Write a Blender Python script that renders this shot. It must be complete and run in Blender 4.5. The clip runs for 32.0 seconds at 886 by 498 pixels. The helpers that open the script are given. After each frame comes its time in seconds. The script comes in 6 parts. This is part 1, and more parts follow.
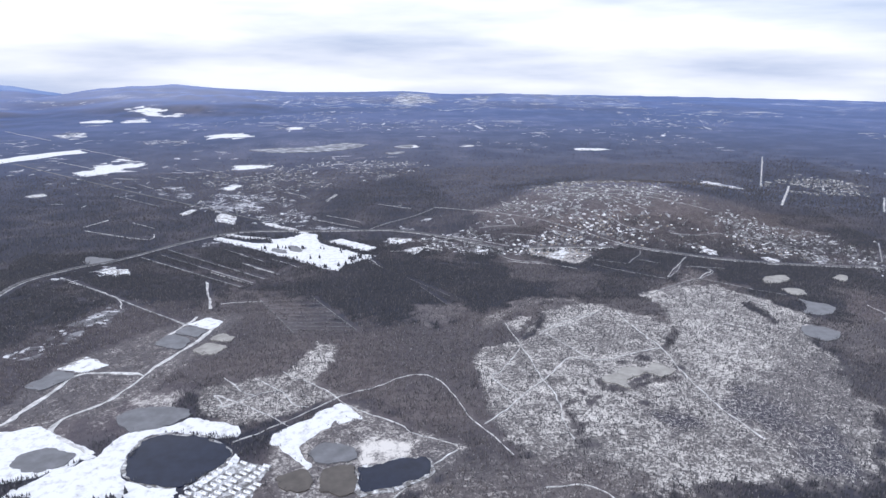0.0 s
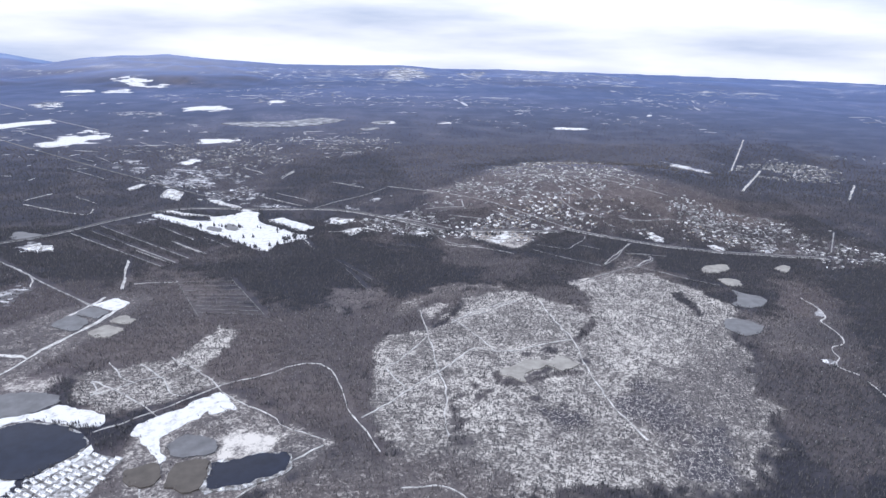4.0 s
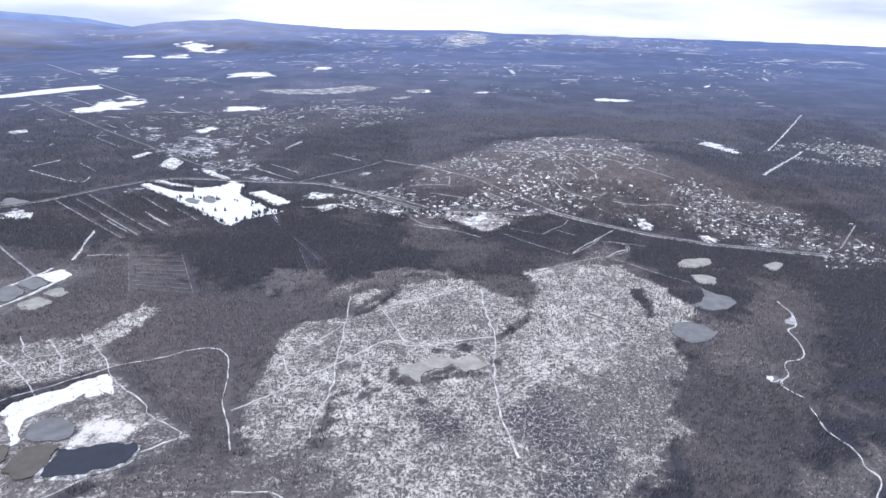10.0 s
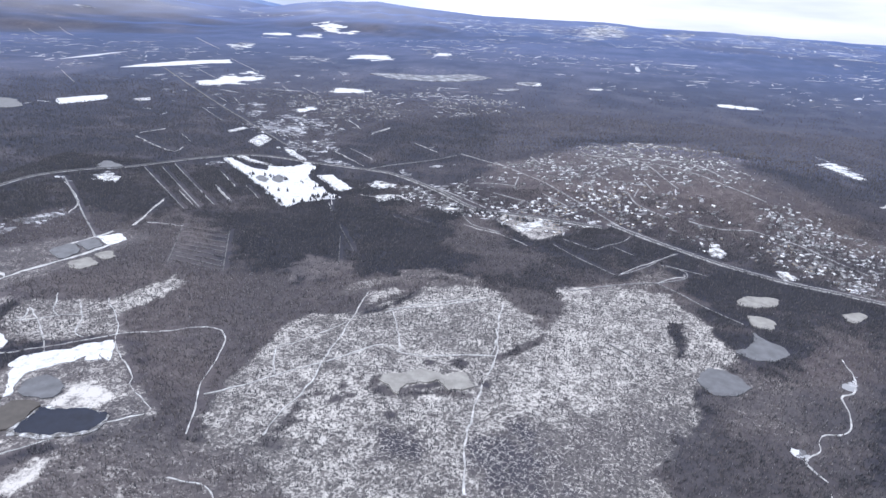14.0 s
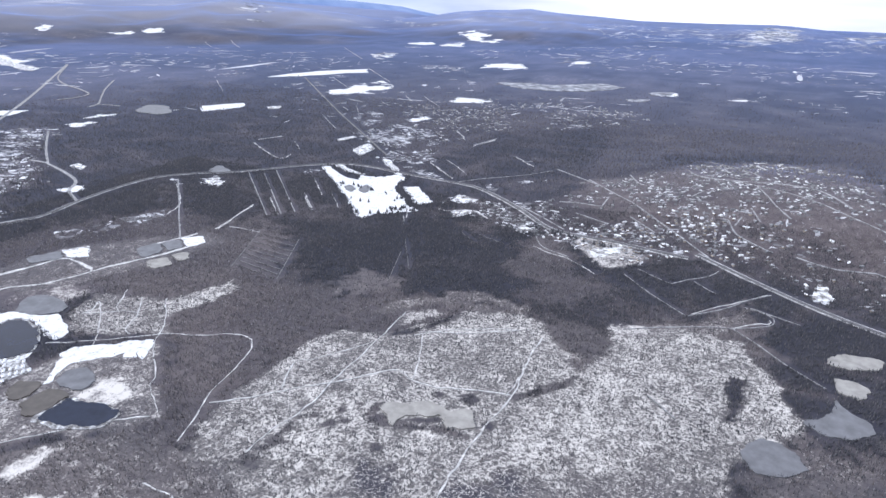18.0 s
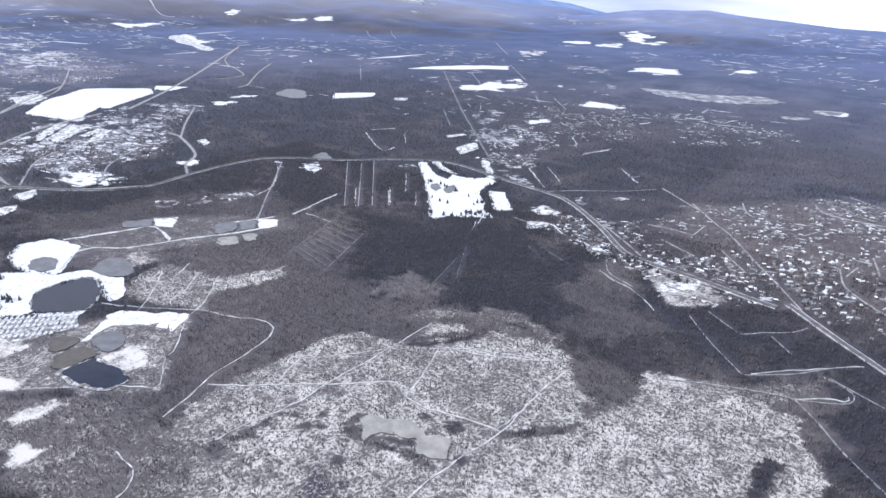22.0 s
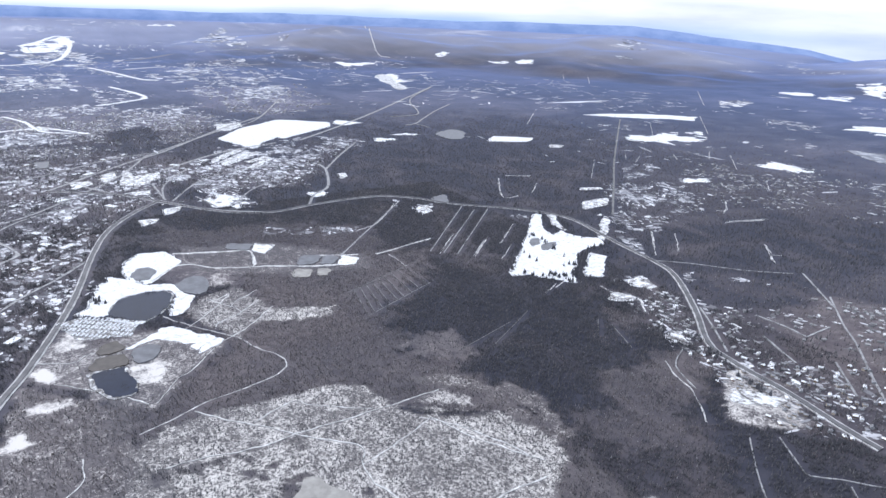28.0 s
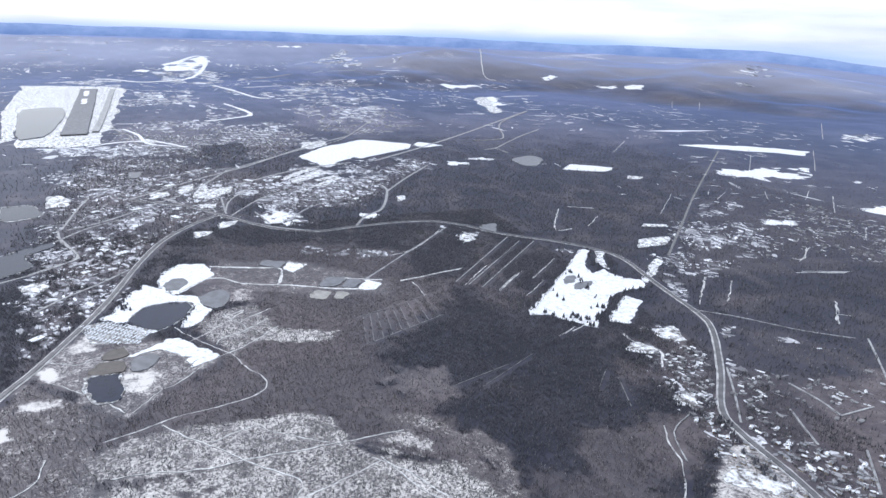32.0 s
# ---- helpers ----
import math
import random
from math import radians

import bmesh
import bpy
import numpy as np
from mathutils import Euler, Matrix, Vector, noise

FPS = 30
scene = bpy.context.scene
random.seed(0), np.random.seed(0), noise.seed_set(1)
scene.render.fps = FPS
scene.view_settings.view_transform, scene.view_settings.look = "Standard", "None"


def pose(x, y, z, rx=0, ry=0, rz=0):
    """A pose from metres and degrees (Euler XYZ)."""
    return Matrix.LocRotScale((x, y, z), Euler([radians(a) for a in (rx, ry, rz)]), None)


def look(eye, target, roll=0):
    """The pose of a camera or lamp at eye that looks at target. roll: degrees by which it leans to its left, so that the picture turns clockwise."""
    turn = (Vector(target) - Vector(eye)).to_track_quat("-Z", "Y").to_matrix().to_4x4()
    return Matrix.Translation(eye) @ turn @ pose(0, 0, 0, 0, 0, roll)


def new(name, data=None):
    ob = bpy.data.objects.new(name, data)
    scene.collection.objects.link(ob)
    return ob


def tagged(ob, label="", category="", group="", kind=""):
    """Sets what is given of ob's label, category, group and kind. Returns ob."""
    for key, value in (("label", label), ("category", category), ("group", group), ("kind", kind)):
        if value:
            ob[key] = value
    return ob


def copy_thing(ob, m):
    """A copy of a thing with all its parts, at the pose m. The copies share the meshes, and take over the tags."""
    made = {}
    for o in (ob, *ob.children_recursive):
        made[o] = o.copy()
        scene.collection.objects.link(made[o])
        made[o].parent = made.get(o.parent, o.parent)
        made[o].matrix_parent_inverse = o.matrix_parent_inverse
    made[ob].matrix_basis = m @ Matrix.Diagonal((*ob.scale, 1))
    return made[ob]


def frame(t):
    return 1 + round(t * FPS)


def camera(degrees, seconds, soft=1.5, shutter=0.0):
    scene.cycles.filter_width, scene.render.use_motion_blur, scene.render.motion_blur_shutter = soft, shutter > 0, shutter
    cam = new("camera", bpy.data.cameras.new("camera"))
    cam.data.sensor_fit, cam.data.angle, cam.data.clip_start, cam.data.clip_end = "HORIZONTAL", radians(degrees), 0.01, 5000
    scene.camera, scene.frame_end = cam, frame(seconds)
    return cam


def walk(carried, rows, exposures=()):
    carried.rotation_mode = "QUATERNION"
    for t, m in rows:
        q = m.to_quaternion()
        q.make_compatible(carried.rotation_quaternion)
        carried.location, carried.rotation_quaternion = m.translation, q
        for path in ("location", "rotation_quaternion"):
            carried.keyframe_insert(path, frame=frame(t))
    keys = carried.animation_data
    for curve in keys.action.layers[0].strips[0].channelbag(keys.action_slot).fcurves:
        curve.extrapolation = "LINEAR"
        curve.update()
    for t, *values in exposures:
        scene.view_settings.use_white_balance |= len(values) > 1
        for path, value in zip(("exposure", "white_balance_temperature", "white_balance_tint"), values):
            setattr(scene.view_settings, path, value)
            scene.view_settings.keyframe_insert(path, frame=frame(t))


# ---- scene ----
# Land seen from a light aircraft, drawn at about 1 : 4.5 so that the ridges on the horizon stay within the lens's reach.
LENS = 69.64
PATH = [  # seconds, place, turn in degrees
    (0, -0.00, -0.00, 200.00, 73.779, -0.304, -9.693),
    (0.5, 9.14, 0.89, 200.29, 73.546, -0.679, -9.619),
    (1, 18.21, 1.74, 200.55, 73.286, -1.159, -9.511),
    (1.5, 27.19, 2.56, 200.80, 73.185, -0.927, -9.494),
    (2, 36.12, 3.40, 201.04, 73.186, -1.270, -9.568),
    (2.5, 45.02, 4.24, 201.26, 72.788, -0.928, -9.481),
    (3, 53.91, 5.09, 201.46, 72.522, -1.123, -9.318),
    (3.5, 62.83, 5.97, 201.70, 72.113, -0.887, -9.143),
    (4, 71.80, 6.89, 201.96, 71.636, -1.255, -9.055),
    (4.5, 80.82, 7.86, 202.23, 70.477, -1.525, -9.064),
    (6.5, 117.06, 12.18, 203.63, 69.388, -1.147, -8.114),
    (7, 126.04, 13.43, 204.15, 68.853, -1.174, -7.583),
    (7.5, 134.96, 14.88, 204.82, 68.468, -0.882, -7.000),
    (8, 143.88, 16.51, 205.59, 68.068, 0.106, -6.331),
    (8.5, 152.83, 18.33, 206.40, 67.942, 0.363, -5.570),
    (9, 161.86, 20.33, 207.26, 67.838, -0.498, -4.352),
    (9.5, 170.94, 22.56, 208.10, 67.889, -0.877, -3.168),
    (10, 180.03, 24.97, 208.90, 68.549, -0.990, -2.077),
    (10.5, 189.08, 27.65, 209.65, 68.892, -1.709, -0.846),
    (11, 198.06, 30.55, 210.38, 69.061, -1.735, 0.257),
    (11.5, 207.01, 33.74, 211.12, 68.523, -1.953, 1.660),
    (12, 215.94, 37.18, 211.85, 67.890, -2.260, 3.182),
    (12.5, 224.82, 40.83, 212.58, 67.825, -2.459, 4.821),
    (13, 233.61, 44.67, 213.33, 67.599, -2.533, 6.465),
    (13.5, 242.32, 48.78, 214.12, 67.209, -2.599, 8.289),
    (14, 251.01, 53.21, 214.91, 67.124, -2.768, 10.496),
    (14.5, 259.66, 58.10, 215.66, 67.356, -1.949, 11.910),
    (16.5, 293.84, 79.96, 218.37, 66.760, -0.772, 18.912),
    (17, 302.14, 85.75, 219.06, 66.861, -0.643, 20.466),
    (17.5, 310.20, 91.85, 219.78, 67.030, -0.618, 22.284),
    (18, 318.04, 98.19, 220.53, 67.242, -0.894, 24.203),
    (18.5, 325.74, 104.78, 221.24, 67.380, -1.044, 25.934),
    (19, 333.32, 111.66, 221.89, 67.580, -1.227, 27.777),
    (19.5, 340.74, 118.97, 222.49, 67.454, -1.637, 29.856),
    (20, 347.98, 126.66, 223.04, 67.115, -1.880, 32.071),
    (20.5, 354.99, 134.62, 223.57, 66.787, -1.919, 33.979),
    (21, 361.78, 142.78, 224.14, 66.623, -2.046, 35.717),
    (21.5, 368.39, 151.07, 224.75, 66.533, -1.945, 37.334),
    (22, 374.85, 159.46, 225.37, 66.447, -2.051, 39.277),
    (22.5, 381.11, 167.94, 225.99, 66.173, -2.167, 41.354),
    (23, 387.10, 176.51, 226.63, 66.174, -2.462, 43.128),
    (23.5, 392.78, 185.17, 227.31, 66.370, -2.611, 44.692),
    (24, 398.11, 193.91, 228.00, 66.711, -2.773, 46.197),
    (24.5, 403.10, 202.78, 228.68, 66.835, -2.862, 47.973),
    (25, 407.80, 211.87, 229.40, 67.146, -2.728, 49.687),
    (25.5, 412.26, 221.21, 230.18, 67.607, -2.532, 51.186),
    (27.5, 429.13, 259.85, 233.45, 68.897, -2.144, 57.604),
    (28, 433.05, 269.85, 234.34, 69.180, -1.804, 58.798),
    (28.5, 436.72, 280.15, 235.27, 69.424, -1.612, 59.947),
    (29, 440.17, 290.69, 236.20, 69.508, -1.595, 61.395),
    (29.5, 443.41, 301.37, 237.12, 69.633, -1.795, 62.961),
    (30, 446.39, 312.18, 238.07, 69.837, -1.745, 64.268),
    (30.5, 449.07, 323.11, 239.05, 70.179, -1.534, 65.575),
    (31, 451.52, 334.07, 240.04, 70.481, -1.598, 66.918),
    (31.5, 453.81, 345.10, 241.05, 70.623, -1.720, 68.348),
    (32, 456.03, 356.14, 242.06, 70.612, -1.903, 69.727),
]

cam = camera(LENS, 32.0, soft=1.5)
walk(cam, [(r[0], pose(*r[1:])) for r in PATH], [(0.0, -0.25, 5980.0, 13.0), (4.0, -0.2, 5980.0, 13.0), (8.0, -0.05, 5950.0, 13.0), (26.0, -0.05, 5950.0, 12.0), (32.0, -0.12, 5920.0, 10.0)])

# ---- light ----
SUN_EL, SUN_AZ = 34.0, -118.0  # degrees above the land; compass turn from +y towards +x
world = bpy.data.worlds.new("winter_sky")
scene.world = world
world.use_nodes = True
wn, wl = world.node_tree.nodes, world.node_tree.links
back = wn["Background"]
sky = wn.new("ShaderNodeTexSky")
sky.sky_type, sky.sun_disc = "NISHITA", False
sky.sun_elevation, sky.sun_rotation = radians(SUN_EL), radians(SUN_AZ)
dim = wn.new("ShaderNodeMix")
dim.data_type, dim.blend_type = "RGBA", "MULTIPLY"
dim.inputs["Factor"].default_value = 1
dim.inputs[7].default_value = (0.12, 0.12, 0.12, 1)
wl.new(sky.outputs[0], dim.inputs[6])
where = wn.new("ShaderNodeTexCoord")
flat = wn.new("ShaderNodeMapping")
flat.inputs["Scale"].default_value = (1.3, 1.3, 9.0)
wl.new(where.outputs["Generated"], flat.inputs[0])
puff = wn.new("ShaderNodeTexNoise")
puff.inputs["Scale"].default_value, puff.inputs["Detail"].default_value = 1.6, 6
wl.new(flat.outputs[0], puff.inputs["Vector"])
deck = wn.new("ShaderNodeValToRGB")
deck.color_ramp.elements[0].position, deck.color_ramp.elements[1].position = 0.30, 0.54
deck.color_ramp.elements[0].color, deck.color_ramp.elements[1].color = (0.62, 0.71, 0.92, 1), (1.3, 1.3, 1.31, 1)
wl.new(puff.outputs[0], deck.inputs[0])
cover_sky = wn.new("ShaderNodeMix")
cover_sky.data_type = "RGBA"
cover_sky.inputs["Factor"].default_value = 0.85
wl.new(dim.outputs[2], cover_sky.inputs[6])
wl.new(deck.outputs[0], cover_sky.inputs[7])
# a strip of clear blue low in the west
axes = wn.new("ShaderNodeSeparateXYZ")
wl.new(where.outputs["Generated"], axes.inputs[0])
west = wn.new("ShaderNodeMapRange")
west.inputs[1].default_value, west.inputs[2].default_value = -0.35, -0.85
wl.new(axes.outputs[0], west.inputs[0])
low = wn.new("ShaderNodeMapRange")
low.inputs[1].default_value, low.inputs[2].default_value = -0.004, -0.024
wl.new(axes.outputs[2], low.inputs[0])
both = wn.new("ShaderNodeMath")
both.operation = "MULTIPLY"
wl.new(west.outputs[0], both.inputs[0])
wl.new(low.outputs[0], both.inputs[1])
clear_sky = wn.new("ShaderNodeMix")
clear_sky.data_type = "RGBA"
clear_sky.inputs[7].default_value = (0.36, 0.58, 1.0, 1)
wl.new(both.outputs[0], clear_sky.inputs[0])
wl.new(cover_sky.outputs[2], clear_sky.inputs[6])
wl.new(clear_sky.outputs[2], back.inputs[0])
back.inputs[1].default_value = 1.07

sun = new("sun", bpy.data.lights.new("sun", "SUN"))
sun.data.energy, sun.data.angle, sun.data.color = 2.2, radians(2.0), (1.0, 0.96, 0.9)
az, el = radians(SUN_AZ), radians(SUN_EL)
sun.matrix_world = look((math.sin(az) * math.cos(el), math.cos(az) * math.cos(el), math.sin(el)), (0, 0, 0))

CREST_AZ = (-180, -82, -74, -70, -67, -65, -62.6, -59, -56, -52, -49, -46, -43.3, -40.6, -39, -36.5, -34, -31.7, -28, -24.5, -22, -20, -16, -14, -11, -7, -2, 3, 8, 11, 13, 15, 21, 26, 30, 34, 42, 70, 180)
CREST_Z = (0, 8, 48, 76, 106, 128, 120, 95, 94, 99, 88, 88, 112, 124, 112, 90, 76, 60, 18, 30, 52, 62, 71, 57, 38, 19, 19, 24, 6, 16, 20, 22, 18, 0, 6, 0, 8, 40, 130)
CREST_R = (3600, 3600, 3500, 3500, 3500, 3500, 3500, 3500, 3550, 3550, 3550, 3550, 3600, 3600, 3600, 3550, 3550, 3600, 3700, 4050, 4200, 4250, 4300, 4300, 4300, 4300, 4300, 4250, 4200, 4150, 4050, 3900, 3750, 3700, 3700, 3700, 3700, 4300, 4700)
REAR_AZ = (-180, -110, -100, -75, -62, -46, -40, -36, -31, -27, -24)
REAR_Z = (160, 172, 165, 157, 152, 146, 150, 122, 88, 62, 10)


def terrain(x, y):
    """Height of the land: a flat valley, one wooded hill with houses, ridges beyond the plain and a plain that climbs slowly in the west."""
    x, y = np.asarray(x, float), np.asarray(y, float)
    hill = 33 * np.exp(-((x - 425) / 235) ** 2) * np.where(y < 830, np.exp(-((y - 830) / 135) ** 4), np.exp(-((y - 830) / 165) ** 2))
    r, az = np.hypot(x - 250, y - 120), np.degrees(np.arctan2(x - 250, y - 120))
    top, far = np.interp(az, CREST_AZ, CREST_Z), np.interp(az, CREST_AZ, CREST_R)
    rise = np.clip((r - 2450) / (far - 2450), 0, 1)
    spurs = value_noise(x, y, 420, 71) + 0.6 * value_noise(x, y, 170, 72) + 0.3 * value_noise(x, y, 70, 73) - 0.95
    land = top * rise ** 1.4 * (3 - rise) / 2 + np.clip(top, 12, 90) * 0.9 * spurs * rise * (1 - rise) * 2 - 0.15 * np.clip(r - far, 0, None)
    behind = np.interp(az, REAR_AZ, REAR_Z, 160, 0) * 0.68 * np.clip((r - 2600) / 1750, 0, 1) ** 1.6 - 0.3 * np.clip(r - 4400, 0, None)
    return hill + np.maximum(land, behind)


from mathutils.geometry import tessellate_polygon

rng = np.random.default_rng(7)


def value_noise(x, y, size, seed=0):
    """Smooth noise from 0 to 1 with features of about that size."""
    u, v = np.asarray(x, float) / size, np.asarray(y, float) / size
    i, j = np.floor(u).astype(np.int64), np.floor(v).astype(np.int64)
    f, g = u - i, v - j
    f, g = f * f * (3 - 2 * f), g * g * (3 - 2 * g)

    def lattice(a, b):
        h = (a * 374761393 + b * 668265263 + seed * 362437) & 0xFFFFFFFF
        h = ((h ^ (h >> 13)) * 1274126177) & 0xFFFFFFFF
        return ((h ^ (h >> 16)) & 0xFFFF) / 65535.0
    return (lattice(i, j) * (1 - f) + lattice(i + 1, j) * f) * (1 - g) + (lattice(i, j + 1) * (1 - f) + lattice(i + 1, j + 1) * f) * g


# ---- materials ----
def material(name, colour, rough=0.8, metal=0.0):
    m = bpy.data.materials.new(name)
    m.use_nodes = True
    b = m.node_tree.nodes["Principled BSDF"]
    b.inputs["Base Color"].default_value = (*colour, 1)
    b.inputs["Roughness"].default_value, b.inputs["Metallic"].default_value = rough, metal
    return m


def noise_node(m, size, detail=4.0, rough=0.6):
    n = m.node_tree.nodes.new("ShaderNodeTexNoise")
    n.inputs["Scale"].default_value, n.inputs["Detail"].default_value, n.inputs["Roughness"].default_value = 1 / size, detail, rough
    g = m.node_tree.nodes.get("place") or m.node_tree.nodes.new("ShaderNodeNewGeometry")
    g.name = "place"
    m.node_tree.links.new(g.outputs["Position"], n.inputs["Vector"])
    return n.outputs[0]


def ramp_node(m, value, stops):
    r = m.node_tree.nodes.new("ShaderNodeValToRGB")
    e = r.color_ramp.elements
    e[0].position, e[0].color = stops[0][0], (*stops[0][1], 1)
    e[1].position, e[1].color = stops[-1][0], (*stops[-1][1], 1)
    for p, c in stops[1:-1]:
        k = e.new(p)
        k.color = (*c, 1)
    m.node_tree.links.new(value, r.inputs[0])
    return r.outputs[0]


def mix_node(m, factor, a, b, blend="MIX"):
    n = m.node_tree.nodes.new("ShaderNodeMix")
    n.data_type, n.blend_type = "RGBA", blend
    for value, socket in ((factor, n.inputs[0]), (a, n.inputs[6]), (b, n.inputs[7])):
        if isinstance(value, (int, float)):
            socket.default_value = value
        elif isinstance(value, tuple):
            socket.default_value = (*value, 1)
        else:
            m.node_tree.links.new(value, socket)
    return n.outputs[2]


def math_node(m, op, a, b=0.0, c=0.0):
    n = m.node_tree.nodes.new("ShaderNodeMath")
    n.operation = op
    for k, value in enumerate((a, b, c)):
        if isinstance(value, (int, float)):
            n.inputs[k].default_value = value
        else:
            m.node_tree.links.new(value, n.inputs[k])
    return n.outputs[0]


def paint(m, colour):
    m.node_tree.links.new(colour, m.node_tree.nodes["Principled BSDF"].inputs["Base Color"])
    return m


def relief(m, value, strength, distance=0.3):
    b = m.node_tree.nodes.new("ShaderNodeBump")
    b.inputs["Strength"].default_value, b.inputs["Distance"].default_value = strength, distance
    m.node_tree.links.new(value, b.inputs["Height"])
    m.node_tree.links.new(b.outputs[0], m.node_tree.nodes["Principled BSDF"].inputs["Normal"])
    return m


def attribute_node(m, name):
    a = m.node_tree.nodes.new("ShaderNodeAttribute")
    a.attribute_name = name
    return a.outputs["Fac"]


def island_node(m):
    return m.node_tree.nodes.new("ShaderNodeNewGeometry").outputs["Random Per Island"]


def haze_sheen(m):
    """A blue sheen at grazing view that stands in for haze over far land."""
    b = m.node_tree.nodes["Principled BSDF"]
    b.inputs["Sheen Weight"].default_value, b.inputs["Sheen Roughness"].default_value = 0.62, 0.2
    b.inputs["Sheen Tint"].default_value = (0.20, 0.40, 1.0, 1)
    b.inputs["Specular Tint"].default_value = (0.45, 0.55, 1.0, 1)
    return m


SNOW = (0.80, 0.82, 0.86)


def ground_material():
    m = material("winter_ground", (0.1, 0.1, 0.1), 0.75)
    floor_ = ramp_node(m, noise_node(m, 45, 6, 0.65), ((0.30, (0.028, 0.029, 0.038)), (0.72, (0.056, 0.054, 0.064))))
    brush = ramp_node(m, noise_node(m, 9, 6, 0.72), ((0.3, (0.072, 0.058, 0.059)), (0.7, (0.180, 0.155, 0.150))))
    stands = ramp_node(m, noise_node(m, 130, 7, 0.62), ((0.50, (0, 0, 0)), (0.66, (0.16, 0.16, 0.16))))
    colour = mix_node(m, attribute_node(m, "brush"), mix_node(m, stands, floor_, brush), brush)
    straw = ramp_node(m, noise_node(m, 3.0, 6, 0.78), ((0.36, (0.058, 0.054, 0.053)), (0.64, (0.25, 0.233, 0.216))))
    colour = mix_node(m, attribute_node(m, "bog"), colour, straw)
    colour = mix_node(m, math_node(m, "MULTIPLY", attribute_node(m, "ridge_haze"), 0.8), colour, (0.30, 0.30, 0.35))  # haze over the far ridges, put into their colour
    fine = noise_node(m, 1.5, 4, 0.75)
    fine.node.inputs["Distortion"].default_value = 0.7
    clots = noise_node(m, 3.3, 4, 0.66)
    clots.node.inputs["Distortion"].default_value = 1.2
    broad = noise_node(m, 16, 5, 0.65)
    # frozen seams between the tussocks
    bent = m.node_tree.nodes.new("ShaderNodeVectorMath")
    bent.operation = "MULTIPLY_ADD"
    warp = noise_node(m, 4, 4, 0.65)
    bent.inputs[1].default_value = (7.0, 7.0, 7.0)
    m.node_tree.links.new(warp.node.outputs["Color"], bent.inputs[0])
    m.node_tree.links.new(m.node_tree.nodes["place"].outputs["Position"], bent.inputs[2])
    cells = m.node_tree.nodes.new("ShaderNodeTexVoronoi")
    cells.feature = "DISTANCE_TO_EDGE"
    cells.inputs["Scale"].default_value = 0.33
    m.node_tree.links.new(bent.outputs[0], cells.inputs["Vector"])
    seam = m.node_tree.nodes.new("ShaderNodeMapRange")
    seam.inputs[1].default_value, seam.inputs[2].default_value, seam.inputs[3].default_value, seam.inputs[4].default_value = 0.0, 0.10, 0.34, -0.12
    m.node_tree.links.new(cells.outputs["Distance"], seam.inputs[0])
    seams = math_node(m, "MULTIPLY", seam.outputs[0], attribute_node(m, "seams"))
    grain = math_node(m, "MULTIPLY_ADD", clots, 0.46, math_node(m, "ADD", math_node(m, "MULTIPLY", fine, 0.40), math_node(m, "MULTIPLY", broad, 0.14)))
    # crinkled ribs of snow between the heaths
    ribs = math_node(m, "ABSOLUTE", math_node(m, "SUBTRACT", noise_node(m, 3.6, 4, 0.62), 0.5))
    ribs = math_node(m, "MULTIPLY_ADD", ribs, -1.8, 0.12)
    ribs = math_node(m, "MULTIPLY", math_node(m, "MAXIMUM", ribs, -0.06), attribute_node(m, "bog"))
    grain = math_node(m, "ADD", math_node(m, "ADD", grain, ribs), seams)
    snow = math_node(m, "MULTIPLY_ADD", math_node(m, "SUBTRACT", math_node(m, "ADD", grain, math_node(m, "MULTIPLY", attribute_node(m, "snow"), 0.42)), 0.675), 5.2, 0.0)
    clamp = m.node_tree.nodes.new("ShaderNodeClamp")
    m.node_tree.links.new(snow, clamp.inputs[0])
    paint(m, mix_node(m, clamp.outputs[0], colour, (0.70, 0.675, 0.645)))
    # blue sheen in place of haze, stronger towards the horizon
    haze_sheen(m)
    m.node_tree.links.new(math_node(m, "MULTIPLY_ADD", attribute_node(m, "brush"), 0.20, math_node(m, "MULTIPLY_ADD", attribute_node(m, "frost_haze"), 0.36, 0.20)), m.node_tree.nodes["Principled BSDF"].inputs["Sheen Weight"])
    return relief(m, fine, 0.12, 0.5)


def broken_snow_material():
    """Snow on small clearings, with brush and brown grass standing through."""
    m = material("broken_snow", SNOW, 0.65)
    paint(m, ramp_node(m, noise_node(m, 7, 7, 0.78), ((0.40, (0.075, 0.068, 0.070)), (0.46, (0.34, 0.335, 0.34)), (0.54, SNOW))))
    return relief(m, noise_node(m, 2.5, 4), 0.25, 0.3)


def snow_material():
    m = material("field_snow", SNOW, 0.6)
    paint(m, ramp_node(m, noise_node(m, 5, 7, 0.68), ((0.30, (0.30, 0.29, 0.28)), (0.37, (0.60, 0.61, 0.64)), (0.50, SNOW))))
    return relief(m, noise_node(m, 2.5, 4), 0.25, 0.3)


def old_snow_material():
    m = material("patchy_snow", SNOW, 0.7)
    paint(m, ramp_node(m, noise_node(m, 4, 7, 0.75), ((0.40, (0.085, 0.08, 0.08)), (0.50, (0.30, 0.30, 0.31)), (0.62, SNOW))))
    return relief(m, noise_node(m, 2, 4), 0.4, 0.4)


